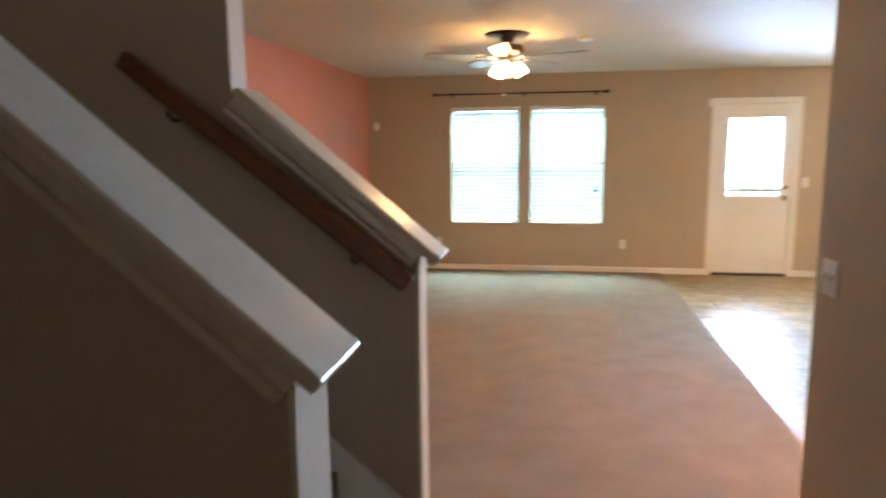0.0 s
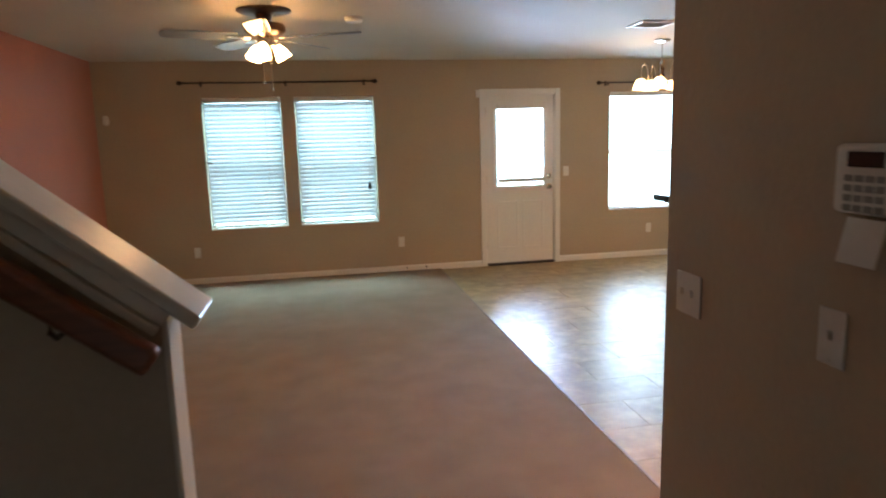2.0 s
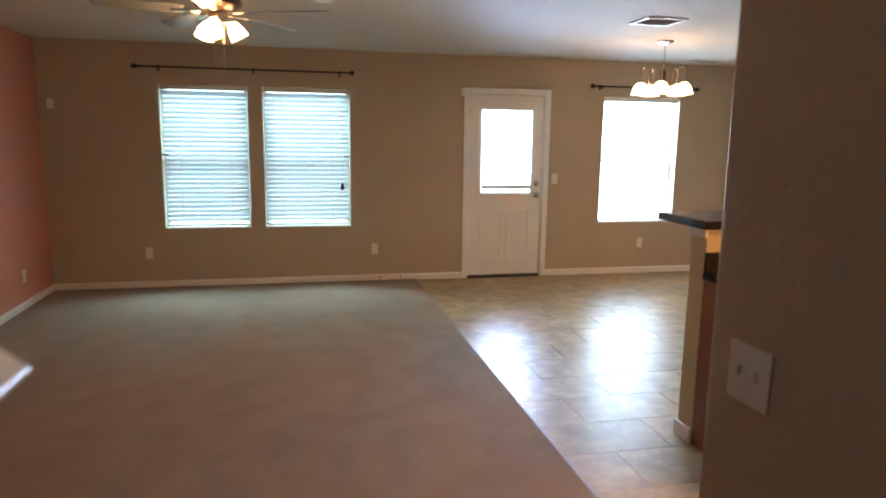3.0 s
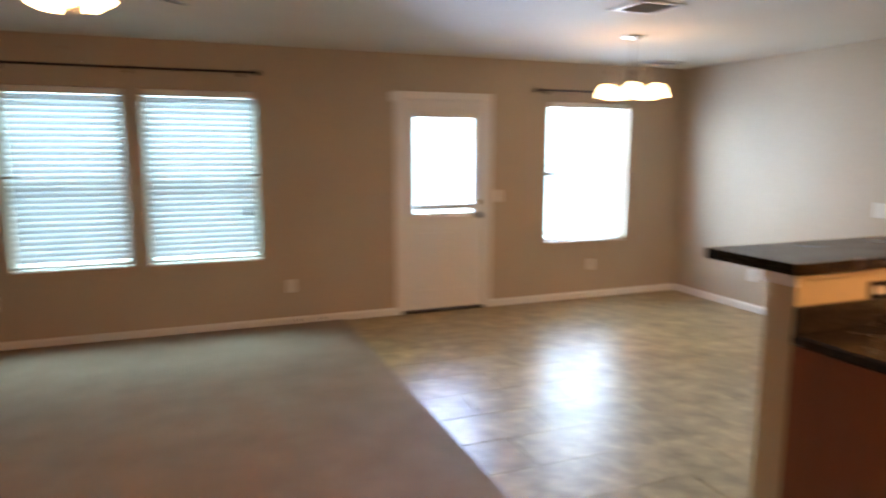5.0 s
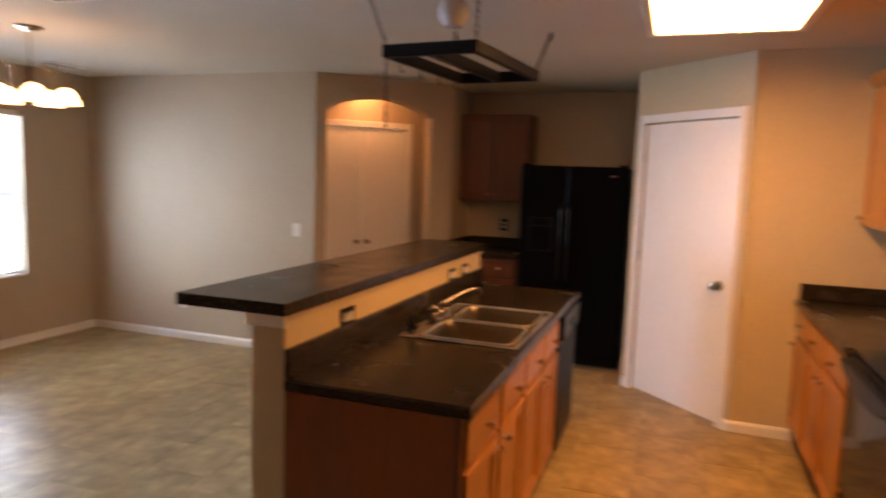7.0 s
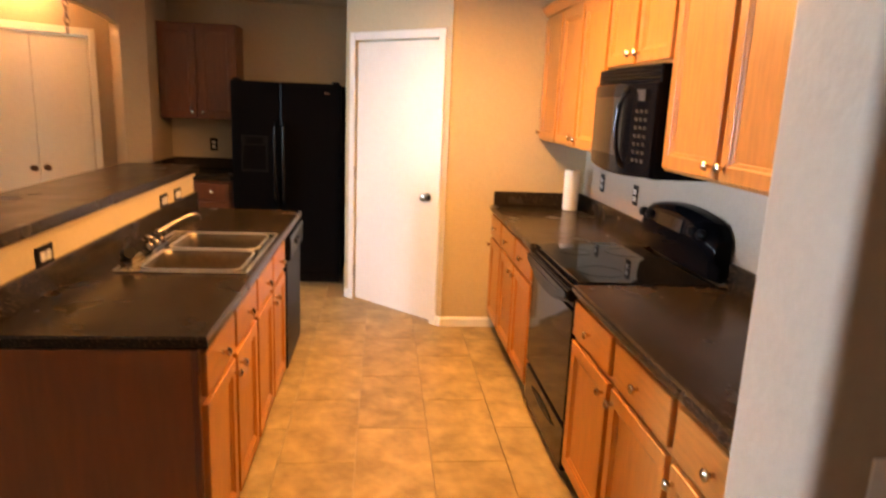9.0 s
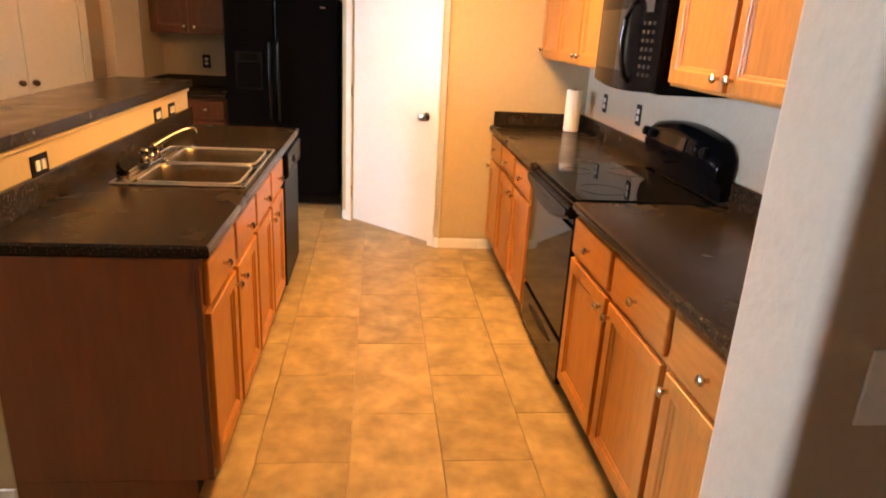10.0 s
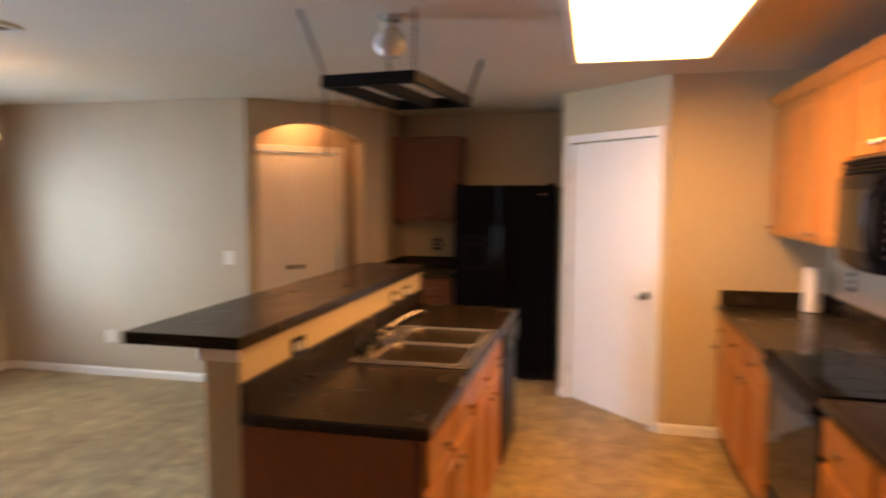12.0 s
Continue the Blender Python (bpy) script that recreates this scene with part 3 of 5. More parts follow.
# Unseen lamp added in the entry to brighten the near stair wall.
el = thing("ceiling_light", (1.9, 0.5, H), "unseen dome lamp added on the entry ceiling as warm fill", "lamp")
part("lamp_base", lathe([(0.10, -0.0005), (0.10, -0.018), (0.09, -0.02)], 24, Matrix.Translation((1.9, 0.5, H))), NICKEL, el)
part("dome", lathe([(0.088, -0.02), (0.085, -0.045), (0.06, -0.07), (0, -0.08)], 24, Matrix.Translation((1.9, 0.5, H))), ENTRYFILL, el, smooth=True)

# ---- stairs ----
fl = thing("staircase", (0.5, 3.4, 0), "carpeted stairs rising between low walls with white caps", "stairs", kind="structure")
RUN = 0.178 / SL
for i in range(9):
    xa = 1.12 - RUN * i
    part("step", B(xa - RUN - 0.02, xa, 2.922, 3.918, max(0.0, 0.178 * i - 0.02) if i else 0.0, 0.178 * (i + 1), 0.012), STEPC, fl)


def slope_bar(x0, x1, z_at_x1, y0, y1, t0, t1, bevel=0.004, square=True):
    """A bar along the stair slope between x0 and x1; t0, t1: below and above the line, square to it."""
    L = math.hypot(x1 - x0, SL * (x1 - x0))
    m = Matrix.Translation((x1, 0, z_at_x1)) @ Matrix.Rotation(math.atan(SL), 4, "Y")
    return B(-L, 0, y0, y1, t0, t1, bevel, m)


for nm, ya, yb, xe, ze, xt in (("far", 3.92, 4.04, 1.215, 1.175, 0.56), ("near", 2.755, 2.92, 1.222, 1.142, -0.15)):
    OV = 0.06 if nm == "far" else 0.045
    cp_ = thing("stair_cap", (xe, (ya + yb) / 2, ze), "white painted sloped wooden cap on the low stair wall", "trim", "stair wall caps", "structure")
    part("cap_board", slope_bar(xt, xe + OV, ze - SL * OV + 0.004, ya - 0.04, yb + 0.035, 0.022, 0.058, 0.008), CAPW, cp_)
    part("cap_cove", slope_bar(xt, xe + 0.012, ze - SL * 0.012 + 0.002, ya - 0.012, ya - 0.0005, -0.0195, 0.021, 0.003), CAPW, cp_)
    part("cap_moulding", slope_bar(xt, xe + 0.012, ze - SL * 0.012 + 0.002, ya - 0.028, ya - 0.0005, -0.044, -0.020, 0.007), CAPW, cp_)
    part("cap_moulding", slope_bar(xt, xe + 0.012, ze - SL * 0.012 + 0.002, yb + 0.0005, yb + 0.02, -0.028, 0.021, 0.006), CAPW, cp_)
    part("end_trim", B(xe + 0.0005, xe + 0.014, ya - 0.006, yb + 0.006, 0.013, ze + 0.01, 0.003), CAPW, cp_)
part("skirt_board", slope_bar(-0.5, 1.205, 0.22, 3.900, 3.9185, -0.20, 0.0, 0.003), WHITE, fl, "white skirt board")
part("skirt_board", slope_bar(-0.5, 1.16, 0.36, 2.9215, 2.94, -0.20, 0.0, 0.003), WHITE, fl, "white skirt board")
hr = thing("handrail", (0.7, 3.87, 1.3), "dark stained wooden handrail fixed to the stair wall", "handrail")
RS = 0.77
Lr = math.hypot(1.02, RS * 1.02)
rm = Matrix.Translation((1.205, 3.855, 1.085)) @ Matrix.Rotation(math.atan(RS), 4, "Y")
part("rail", B(-Lr, 0, -0.026, 0.026, -0.035, 0.035, 0.016, rm, 3), RAILW, hr)
for f in (0.18, 0.82):
    q = rm @ Vector((-Lr * f, 0, -0.03))
    part("bracket", tube([q, q + Vector((0, 0.0, -0.03)), q + Vector((0, 0.03, -0.05)), q + Vector((0, 0.063, -0.05))], 0.007, 8), BRASSD, hr)


# ---- switch plates, outlets, small wall fittings ----
def plate(name, m, gang, kind, material, label, cat, inner):
    """A wall plate facing local -y at the origin of m; kind: toggle, rocker or outlet."""
    t = thing(name, m.translation, label, cat, group=label)
    w = 0.07 + 0.046 * (gang - 1)
    part("plate", B(-w / 2, w / 2, -0.006, -0.0005, -0.058, 0.058, 0.0025, m), material, t)
    for g in range(gang):
        x = (g - (gang - 1) / 2) * 0.046
        if kind == "toggle":
            part("toggle", B(x - 0.005, x + 0.005, -0.016, -0.006, -0.004, 0.014, 0.002, m), inner, t)
        elif kind == "rocker":
            part("rocker", B(x - 0.016, x + 0.016, -0.009, -0.006, -0.033, 0.033, 0.0015, m), inner, t)
        else:
            for z in (-0.02, 0.02):
                part("socket", B(x - 0.015, x + 0.015, -0.008, -0.006, z - 0.013, z + 0.013, 0.004, m), inner, t)
    for z in (-0.047, 0.047) if kind != "outlet" else (0,):
        part("screw", B(-0.003, 0.003, -0.0075, -0.006, z - 0.003, z + 0.003, 0.001, m), inner, t)
    return t


WX = face_to
for x, z in ((0.255, 0.365), (2.55, 0.36), (5.71, 0.365)):
    plate("wall_outlet", WX(x, 10, z, 0), 1, "outlet", PLAST, "white electrical outlet low on the back wall", "outlet", PLAST)
plate("light_switch", WX(4.60, 10, 1.12, 0), 1, "toggle", PLAST, "white light switch beside the back door", "switch", PLAST)
plate("light_switch", WX(6.84, 7.69, 1.10, -90), 1, "rocker", PLAST, "white light switch on the dining wall", "switch", PLAST)
plate("wall_outlet", WX(-0.65, 9.30, 0.30, 90), 1, "outlet", PLAST, "white electrical outlet low on the salmon wall", "outlet", PLAST)
plate("wall_outlet", WX(6.84, 8.9, 0.36, -90), 1, "outlet", PLAST, "white electrical outlet low on the dining wall", "outlet", PLAST)
plate("light_switch", WX(2.574, 3.942, 1.125, -90), 2, "toggle", PLAST, "white double switch plate near the hallway corner", "switch", PLAST)
plate("light_switch", WX(2.574, 3.43, 1.155, -90), 1, "toggle", PLAST, "white single switch plate under the keypad", "switch", PLAST)

al = thing("alarm_keypad", (2.574, 3.345, 1.47), "white alarm keypad with small screen and open flap", "keypad")
KM = WX(2.574, 3.345, 1.472, -90)
part("case", B(-0.080, 0.080, -0.032, -0.0005, -0.064, 0.064, 0.012, KM, 3), PLAST, al, smooth=True)
part("screen", B(-0.045, 0.035, -0.034, -0.032, 0.022, 0.05, 0.002, KM), GREY, al)
for r in range(4):
    for c in range(4):
        part("key", B(-0.05 + c * 0.024, -0.032 + c * 0.024, -0.0345, -0.032, -0.058 + r * 0.018, -0.046 + r * 0.018, 0.002, KM), KEYPALE, al)
# Added strip: stands in for the window's reflection on the case.
part("side_strip", B(0.055, 0.075, -0.034, -0.032, -0.03, 0.03, 0.002, KM), GREY, al, "dark glossy strip added for the window reflection")
FM = KM @ Matrix.Translation((0, -0.032, -0.069)) @ Matrix.Rotation(radians(-14), 4, "X")
part("flap", B(-0.036, 0.052, -0.002, 0.002, -0.085, 0.0, 0.0015, FM), PLAST, al, "open white flap")

part("corner_sensor", lathe([(0.0, 0.05), (0.026, 0.044), (0.032, 0.0), (0.026, -0.044), (0, -0.05)], 14, Matrix.Translation((-0.54, 9.968, 1.834))), PLAST, None, "small white alarm sensor in the wall corner", "sensor", smooth=True)
part("door_sensor", B(D0 - 0.115, D0 - 0.078, 9.975, 9.999, 2.01, 2.095, 0.004), PLAST, None, "small white contact sensor beside the door casing", "sensor")
for x in (2.60, 2.83):
    part("door_stop", tube([(x, 9.9865, 0.05), (x, 9.935, 0.05)], 0.008, 8), BRONZE, None, "small dark door stop on the baseboard", "door stop", group="door stops")


def curtain_rod(x0, x1, z, brackets):
    r = thing("curtain_rod", ((x0 + x1) / 2, 9.92, z), "dark bronze curtain rod with finials above the window", "curtain rod", "curtain rods")
    part("rod", tube([(x0, 9.92, z), (x1, 9.92, z)], 0.010, 10), BRONZE, r, smooth=True)
    for x, s in ((x0, -1), (x1, 1)):
        part("finial", lathe([(0.010, 0), (0.018, 0.006), (0.011, 0.014), (0.026, 0.032), (0.024, 0.05), (0.008, 0.066), (0, 0.07)], 14, Matrix.Translation((x, 9.92, z)) @ Matrix.Rotation(radians(90 * s), 4, "Y")), BRONZE, r, smooth=True)
    for x in brackets:
        bk = B(x - 0.012, x + 0.012, 9.994, 9.999, z - 0.035, z + 0.025, 0.002)
        tube([(x, 9.996, z - 0.02), (x, 9.93, z - 0.02)], 0.005, 8, bk)
        tube([(x - 0.004, 9.92, z - 0.018), (x + 0.004, 9.92, z - 0.018)], 0.014, 10, bk)
        part("bracket", bk, BRONZE, r)


curtain_rod(0.27, 2.27, 2.205, (0.44, 1.33, 2.19))
curtain_rod(5.02, 6.24, 2.155, (5.10, 6.16))

# ---- ceiling fan ----
FX, FY = 1.315, 7.10
fan = thing("ceiling_fan", (FX, FY, H), "five blade ceiling fan with lit frosted glass shades", "ceiling fan")
FT = Matrix.Translation((FX, FY, 0))
part("canopy", lathe([(0.0, H - 0.0005), (0.178, H - 0.001), (0.182, H - 0.010), (0.165, H - 0.018), (0.075, H - 0.024), (0.058, H - 0.034), (0.044, H - 0.075), (0.03, H - 0.082)], 32, FT), BRASSD, fan, "dark bronze ceiling plate and neck", smooth=True)
part("motor", lathe([(0.03, H - 0.080), (0.08, H - 0.084), (0.125, H - 0.094), (0.136, H - 0.112), (0.136, H - 0.140), (0.11, H - 0.162), (0.05, H - 0.170)], 32, FT), BRASSD, fan, smooth=True)
part("light_hub", lathe([(0.05, H - 0.170), (0.058, H - 0.190), (0.055, H - 0.240), (0.03, H - 0.256), (0, H - 0.257)], 20, FT), NICKEL, fan, smooth=True)
for k in range(5):
    a = 52 + 72 * k
    am = Matrix.Translation((FX, FY, H - 0.182)) @ Matrix.Rotation(radians(a), 4, "Z") @ Matrix.Rotation(radians(12), 4, "X")
    bl = bmesh.new()
    out = [(0.19, -0.055), (0.45, -0.068), (0.62, -0.066), (0.655, -0.045), (0.665, 0.0), (0.655, 0.045), (0.62, 0.066), (0.45, 0.068), (0.19, 0.055)]
    f = bl.faces.new([bl.verts.new((x, y, 0)) for x, y in out])
    r = bmesh.ops.extrude_face_region(bl, geom=[f])
    bmesh.ops.translate(bl, vec=(0, 0, 0.007), verts=[v for v in r["geom"] if isinstance(v, bmesh.types.BMVert)])
    bmesh.ops.transform(bl, matrix=am, verts=bl.verts[:])
    blade = part("blade", bl, BLADE, fan)
    part("blade_iron", B(0.10, 0.26, -0.018, 0.018, -0.006, 0.0, 0.003, am), NICKEL, blade, "metal blade bracket")
for k in range(3):
    a = radians(20 + 120 * k)
    sm = Matrix.Translation((FX + 0.075 * math.cos(a), FY + 0.075 * math.sin(a), H - 0.230)) @ Matrix.Rotation(a, 4, "Z") @ Matrix.Rotation(radians(-30), 4, "Y")
    part("shade", lathe([(0.020, 0), (0.031, -0.016), (0.043, -0.048), (0.050, -0.080), (0.054, -0.096), (0.050, -0.094), (0.038, -0.048), (0.016, -0.004)], 18, sm), BULB, fan, "lit frosted glass shade", smooth=True)
for dx, L in ((-0.025, 0.22), (0.03, 0.27)):
    part("pull_chain", tube([(FX + dx, FY - 0.03, H - 0.256), (FX + dx, FY - 0.03, H - 0.256 - L)], 0.0022, 6), NICKEL, fan)
    part("chain_pull", lathe([(0.002, 0.02), (0.006, 0.0), (0.003, -0.01)], 8, Matrix.Translation((FX + dx, FY - 0.03, H - 0.256 - L))), NICKEL, fan)

# ---- chandelier ----
CX, CY = 4.97, 8.44
ch = thing("chandelier", (CX, CY, H), "five arm nickel chandelier with lit bell glass shades", "chandelier")
CT = Matrix.Translation((CX, CY, 0))
part("canopy", lathe([(0.0, H), (0.075, H - 0.002), (0.07, H - 0.015), (0.02, H - 0.03)], 24, CT), NICKEL, ch, smooth=True)
part("stem", tube([(CX, CY, H - 0.02), (CX, CY, 2.16)], 0.007, 8), NICKEL, ch)
part("body", lathe([(0.008, 2.20), (0.03, 2.17), (0.022, 2.13), (0.035, 2.09), (0.02, 2.05), (0.01, 2.03), (0, 2.02)], 18, CT), BRASSD, ch, smooth=True)
for k in range(5):
    a = radians(72 * k + 20)
    d = Vector((math.cos(a), math.sin(a), 0))
    c0 = Vector((CX, CY, 0))
    pts = [c0 + d * r + Vector((0, 0, z)) for r, z in ((0.02, 2.09), (0.06, 2.05), (0.11, 2.05), (0.130, 2.10), (0.135, 2.16), (0.148, 2.200), (0.168, 2.212), (0.188, 2.195), (0.195, 2.15), (0.195, 2.06))]
    arm = part("arm", tube(pts, 0.006, 8), NICKEL, ch, smooth=True)
    part("shade", lathe([(0.018, 2.075), (0.036, 2.066), (0.055, 2.040), (0.068, 2.004), (0.080, 1.974), (0.076, 1.973), (0.049, 2.03), (0.016, 2.066)], 18, Matrix.Translation(d * 0.195) @ CT), BULBC, ch, "lit bell glass shade", smooth=True)


# ---- ceiling vents, detector, kitchen light ----
def vent(x, y, w, d, rot, label):
    m = Matrix.Translation((x, y, H)) @ Matrix.Rotation(radians(rot), 4, "Z")
    v = thing("ceiling_vent", (x, y, H), label, "vent", "ceiling vents")
    f = bmesh.new()
    for b in ((-w / 2, -w / 2 + 0.03, -d / 2, d / 2), (w / 2 - 0.03, w / 2, -d / 2, d / 2), (-w / 2 + 0.03, w / 2 - 0.03, -d / 2, -d / 2 + 0.03), (-w / 2 + 0.03, w / 2 - 0.03, d / 2 - 0.03, d / 2)):
        box(f, *b, -0.012, -0.0005, 0.003, m)
    part("frame", f, PLAST, v)
    part("backing", B(-w / 2 + 0.03, w / 2 - 0.03, -d / 2 + 0.03, d / 2 - 0.03, -0.003, -0.001, 0, m), mat("duct_grey", (0.12, 0.115, 0.105), 0.7, grain=0.1) if "duct_grey" not in bpy.data.materials else bpy.data.materials["duct_grey"], v)
    n = int((d - 0.06) / 0.02)
    for k in range(n):
        yy = -d / 2 + 0.04 + k * (d - 0.08) / max(1, n - 1)
        part("slat", B(-w / 2 + 0.03, w / 2 - 0.03, -0.008, 0.008, -0.0012, 0.0012, 0, m @ Matrix.Translation((0, yy, -0.009)) @ Matrix.Rotation(radians(40), 4, "X")), VENTG, v)


vent(4.38, 7.55, 0.32, 0.30, 0, "white ceiling air vent with grey louvres")
vent(6.20, 9.62, 0.36, 0.20, 0, "white ceiling air vent near the dining window")
sd = thing("smoke_detector", (1.93, 7.36, H), "small white smoke detector on the ceiling", "smoke detector")
part("case", lathe([(0.065, -0.0005), (0.065, -0.02), (0.055, -0.035), (0, -0.038)], 24, Matrix.Translation((1.93, 7.36, H))), PLAST, sd, smooth=True)
part("grille_ring", lathe([(0.066, -0.008), (0.068, -0.012), (0.066, -0.016)], 24, Matrix.Translation((1.93, 7.36, H))), VENTG, sd)

LX0, LX1, LY0, LY1 = 4.31, 5.525, 4.11, 4.755
fl2 = thing("fluorescent_light", ((LX0 + LX1) / 2, (LY0 + LY1) / 2, H), "lit ceiling light box with white frame and frosted diffuser", "ceiling light")
fb = bmesh.new()
for b in ((LX0 - 0.045, LX0, LY0 - 0.045, LY1 + 0.045), (LX1, LX1 + 0.045, LY0 - 0.045, LY1 + 0.045), (LX0, LX1, LY0 - 0.045, LY0), (LX0, LX1, LY1, LY1 + 0.045)):
    box(fb, *b, H - 0.085, H - 0.0005, 0.008)
part("frame", fb, WHITE, fl2)
part("diffuser", B(LX0 + 0.002, LX1 - 0.002, LY0 + 0.002, LY1 - 0.002, H - 0.082, H - 0.06, 0.004), TUBE, fl2, "lit frosted diffuser")

# ---- pot rack and globe light ----
PX0, PX1, PY0, PY1, PZ = 4.58, 5.42, 5.37, 5.83, 2.115
RACK = Matrix.Translation(((PX0 + PX1) / 2, (PY0 + PY1) / 2, 0)) @ Matrix.Rotation(radians(-6), 4, "Z") @ Matrix.Translation((-(PX0 + PX1) / 2, -(PY0 + PY1) / 2, 0))
pr = thing("pot_rack", ((PX0 + PX1) / 2, (PY0 + PY1) / 2, PZ), "black wooden pot rack hung on chains above the island", "pot rack")
for b in ((PX0, PX0 + 0.03, PY0, PY1), (PX1 - 0.03, PX1, PY0, PY1), (PX0 + 0.03, PX1 - 0.03, PY0, PY0 + 0.03), (PX0 + 0.03, PX1 - 0.03, PY1 - 0.03, PY1), (PX0 + 0.03, PX1 - 0.03, (PY0 + PY1) / 2 - 0.02, (PY0 + PY1) / 2 + 0.02)):
    part("board", B(*b, PZ, PZ + 0.055, 0.004, RACK), BLACKM, pr)


def chain(p, q, parent):
    p, q = Vector(p), Vector(q)
    n = max(2, int((q - p).length / 0.03))
    bm = bmesh.new()
    d = (q - p).normalized()
    rot = d.to_track_quat("Z", "X").to_matrix().to_4x4()
    for i in range(n):
        c = p + (q - p) * ((i + 0.5) / n)
        m = Matrix.Translation(c) @ rot @ Matrix.Rotation(radians(90 * (i % 2)), 4, "Z")
        ring = [m @ Vector((0.008 * math.cos(t), 0, 0.019 * math.sin(t))) for t in [2 * math.pi * k / 8 for k in range(9)]]
        tube(ring, 0.003, 5, bm)
    return part("chain", bm, BRASSD, parent)


for a, b in (((PX0 + 0.015, PY1 - 0.015, PZ + 0.055), (PX0 - 0.06, PY1 + 0.10, H)), ((PX0 + 0.015, PY0 + 0.015, PZ + 0.055), (PX0 + 0.02, PY0 + 0.06, H)),
             ((PX1 - 0.015, PY0 + 0.015, PZ + 0.055), (PX1 + 0.33, PY0 - 0.03, H)), ((PX1 - 0.015, PY1 - 0.015, PZ + 0.055), (PX1 + 0.2, PY1 + 0.05, H))):
    chain(RACK @ Vector(a), b, pr)
    part("ceiling_hook", tube([(b[0], b[1], H), (b[0], b[1], H - 0.02), (b[0] + 0.012, b[1], H - 0.03), (b[0], b[1], H - 0.042)], 0.004, 6), BRASSD, pr)
chain(RACK @ Vector((PX0 + 0.015, PY1 - 0.015, PZ)), RACK @ Vector((PX0 + 0.015, PY1 - 0.02, PZ - 0.30)), pr)
for k in range(4):
    x = PX0 + 0.15 + 0.2 * k
    part("pot_hook", tube([RACK @ Vector(p) for p in ((x, PY1 - 0.015, PZ), (x, PY1 - 0.015, PZ - 0.03), (x + 0.012, PY1 - 0.015, PZ - 0.045), (x + 0.022, PY1 - 0.015, PZ - 0.03))], 0.003, 6), BRASSD, pr)
gl = thing("pendant_light", (4.72, 5.58, H), "unlit frosted globe light on the ceiling above the rack", "lamp")
GT = Matrix.Translation((4.72, 5.58, 0))
part("collar", lathe([(0.05, H - 0.0005), (0.048, H - 0.02), (0.03, H - 0.03), (0.03, H - 0.05)], 20, GT), NICKEL, gl, smooth=True)
part("globe", lathe([(0.030, H - 0.045), (0.032, H - 0.058), (0.055, H - 0.078), (0.071, H - 0.11), (0.068, H - 0.148), (0.042, H - 0.18), (0, H - 0.188)], 24, GT), GLOBE, gl, "frosted glass globe", smooth=True)


# ---- kitchen ----
def knob(m, parent):
    part("knob", lathe([(0.007, 0), (0.006, 0.010), (0.010, 0.016), (0.0155, 0.020), (0.0155, 0.026), (0.010, 0.031), (0, 0.032)], 16, m @ RY), NICKEL, parent, "satin nickel knob", smooth=True)


def ringed(m, x0, x1, z0, z1, steps, fill=False):
    """A rectangle of moulded rings: (inset, y) from outside in; filled, or joined back to the first ring."""
    bm = bmesh.new()
    rs = [[bm.verts.new(m @ Vector(v)) for v in ((x0 + i, y, z0 + i), (x1 - i, y, z0 + i), (x1 - i, y, z1 - i), (x0 + i, y, z1 - i))] for i, y in steps]
    for p, q in zip(rs, rs[1:] + ([] if fill else rs[:1])):
        for k in range(4):
            bm.faces.new((p[k], p[(k + 1) % 4], q[(k + 1) % 4], q[k]))
    if fill:
        bm.faces.new(rs[-1])
    return bm


def panel_door(m, x0, x1, z0, z1, parent, name="door", knob_at=None, t=0.02, rail=0.055, wood=None):
    """A cabinet door with a recessed panel, its face 't' in front of local y = 0."""
    w, h = x1 - x0, z1 - z0
    r = min(rail, w * 0.3, h * 0.3)
    d = part(name, ringed(m, x0, x1, z0, z1, [(0, 0), (0, -t + 0.004), (0.0015, -t + 0.001), (0.004, -t), (r - 0.006, -t), (r - 0.002, -t + 0.002), (r, -t + 0.005), (r, -0.001)]), wood or OAK, parent)
    part("panel", ringed(m, x0, x1, z0, z1, [(r, -0.0015), (r, -t + 0.006), (r + 0.004, -t + 0.0065), (r + 0.011, -t + 0.009), (r + 0.012, -t + 0.012)], True), wood or OAK, d)
    if knob_at:
        knob(m @ Matrix.Translation((knob_at[0], -t, knob_at[1])), d)
    return d


def slab_drawer(m, x0, x1, z0, z1, parent, t=0.02, wood=None):
    d = part("drawer_front", B(x0, x1, -t, 0, z0, z1, 0.006, m), wood or OAKH, parent)
    knob(m @ Matrix.Translation(((x0 + x1) / 2, -t, (z0 + z1) / 2)), d)
    return d


def base_unit(m, w, doors, depth=0.60, label="honey maple base cabinet with drawer above panel door", top=0.874, wood=None):
    """A base cabinet: local x from 0 to w, front at local y = 0, looking along -y."""
    c = thing("base_cabinet", m @ Vector((w / 2, depth / 2, 0)), label, "cabinet", "kitchen base cabinets")
    b = bmesh.new()
    box(b, 0.001, w - 0.001, 0.0, depth, 0.10, top, 0, m)
    if top < 0.874:
        box(b, 0.001, w - 0.001, 0.0, 0.016, top, 0.874, 0, m)
    part("body", b, wood or OAK, c)
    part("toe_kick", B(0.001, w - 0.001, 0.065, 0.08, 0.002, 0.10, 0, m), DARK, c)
    n = len(doors)
    for i, side in enumerate(doors):
        x0, x1 = w * i / n + 0.018, w * (i + 1) / n - 0.018
        slab_drawer(m, x0, x1, 0.71, 0.855, c, wood=wood)
        kx = x1 - 0.03 if side == "r" else x0 + 0.03
        panel_door(m, x0, x1, 0.125, 0.685, c, knob_at=(kx, 0.64), wood=wood)
    return c


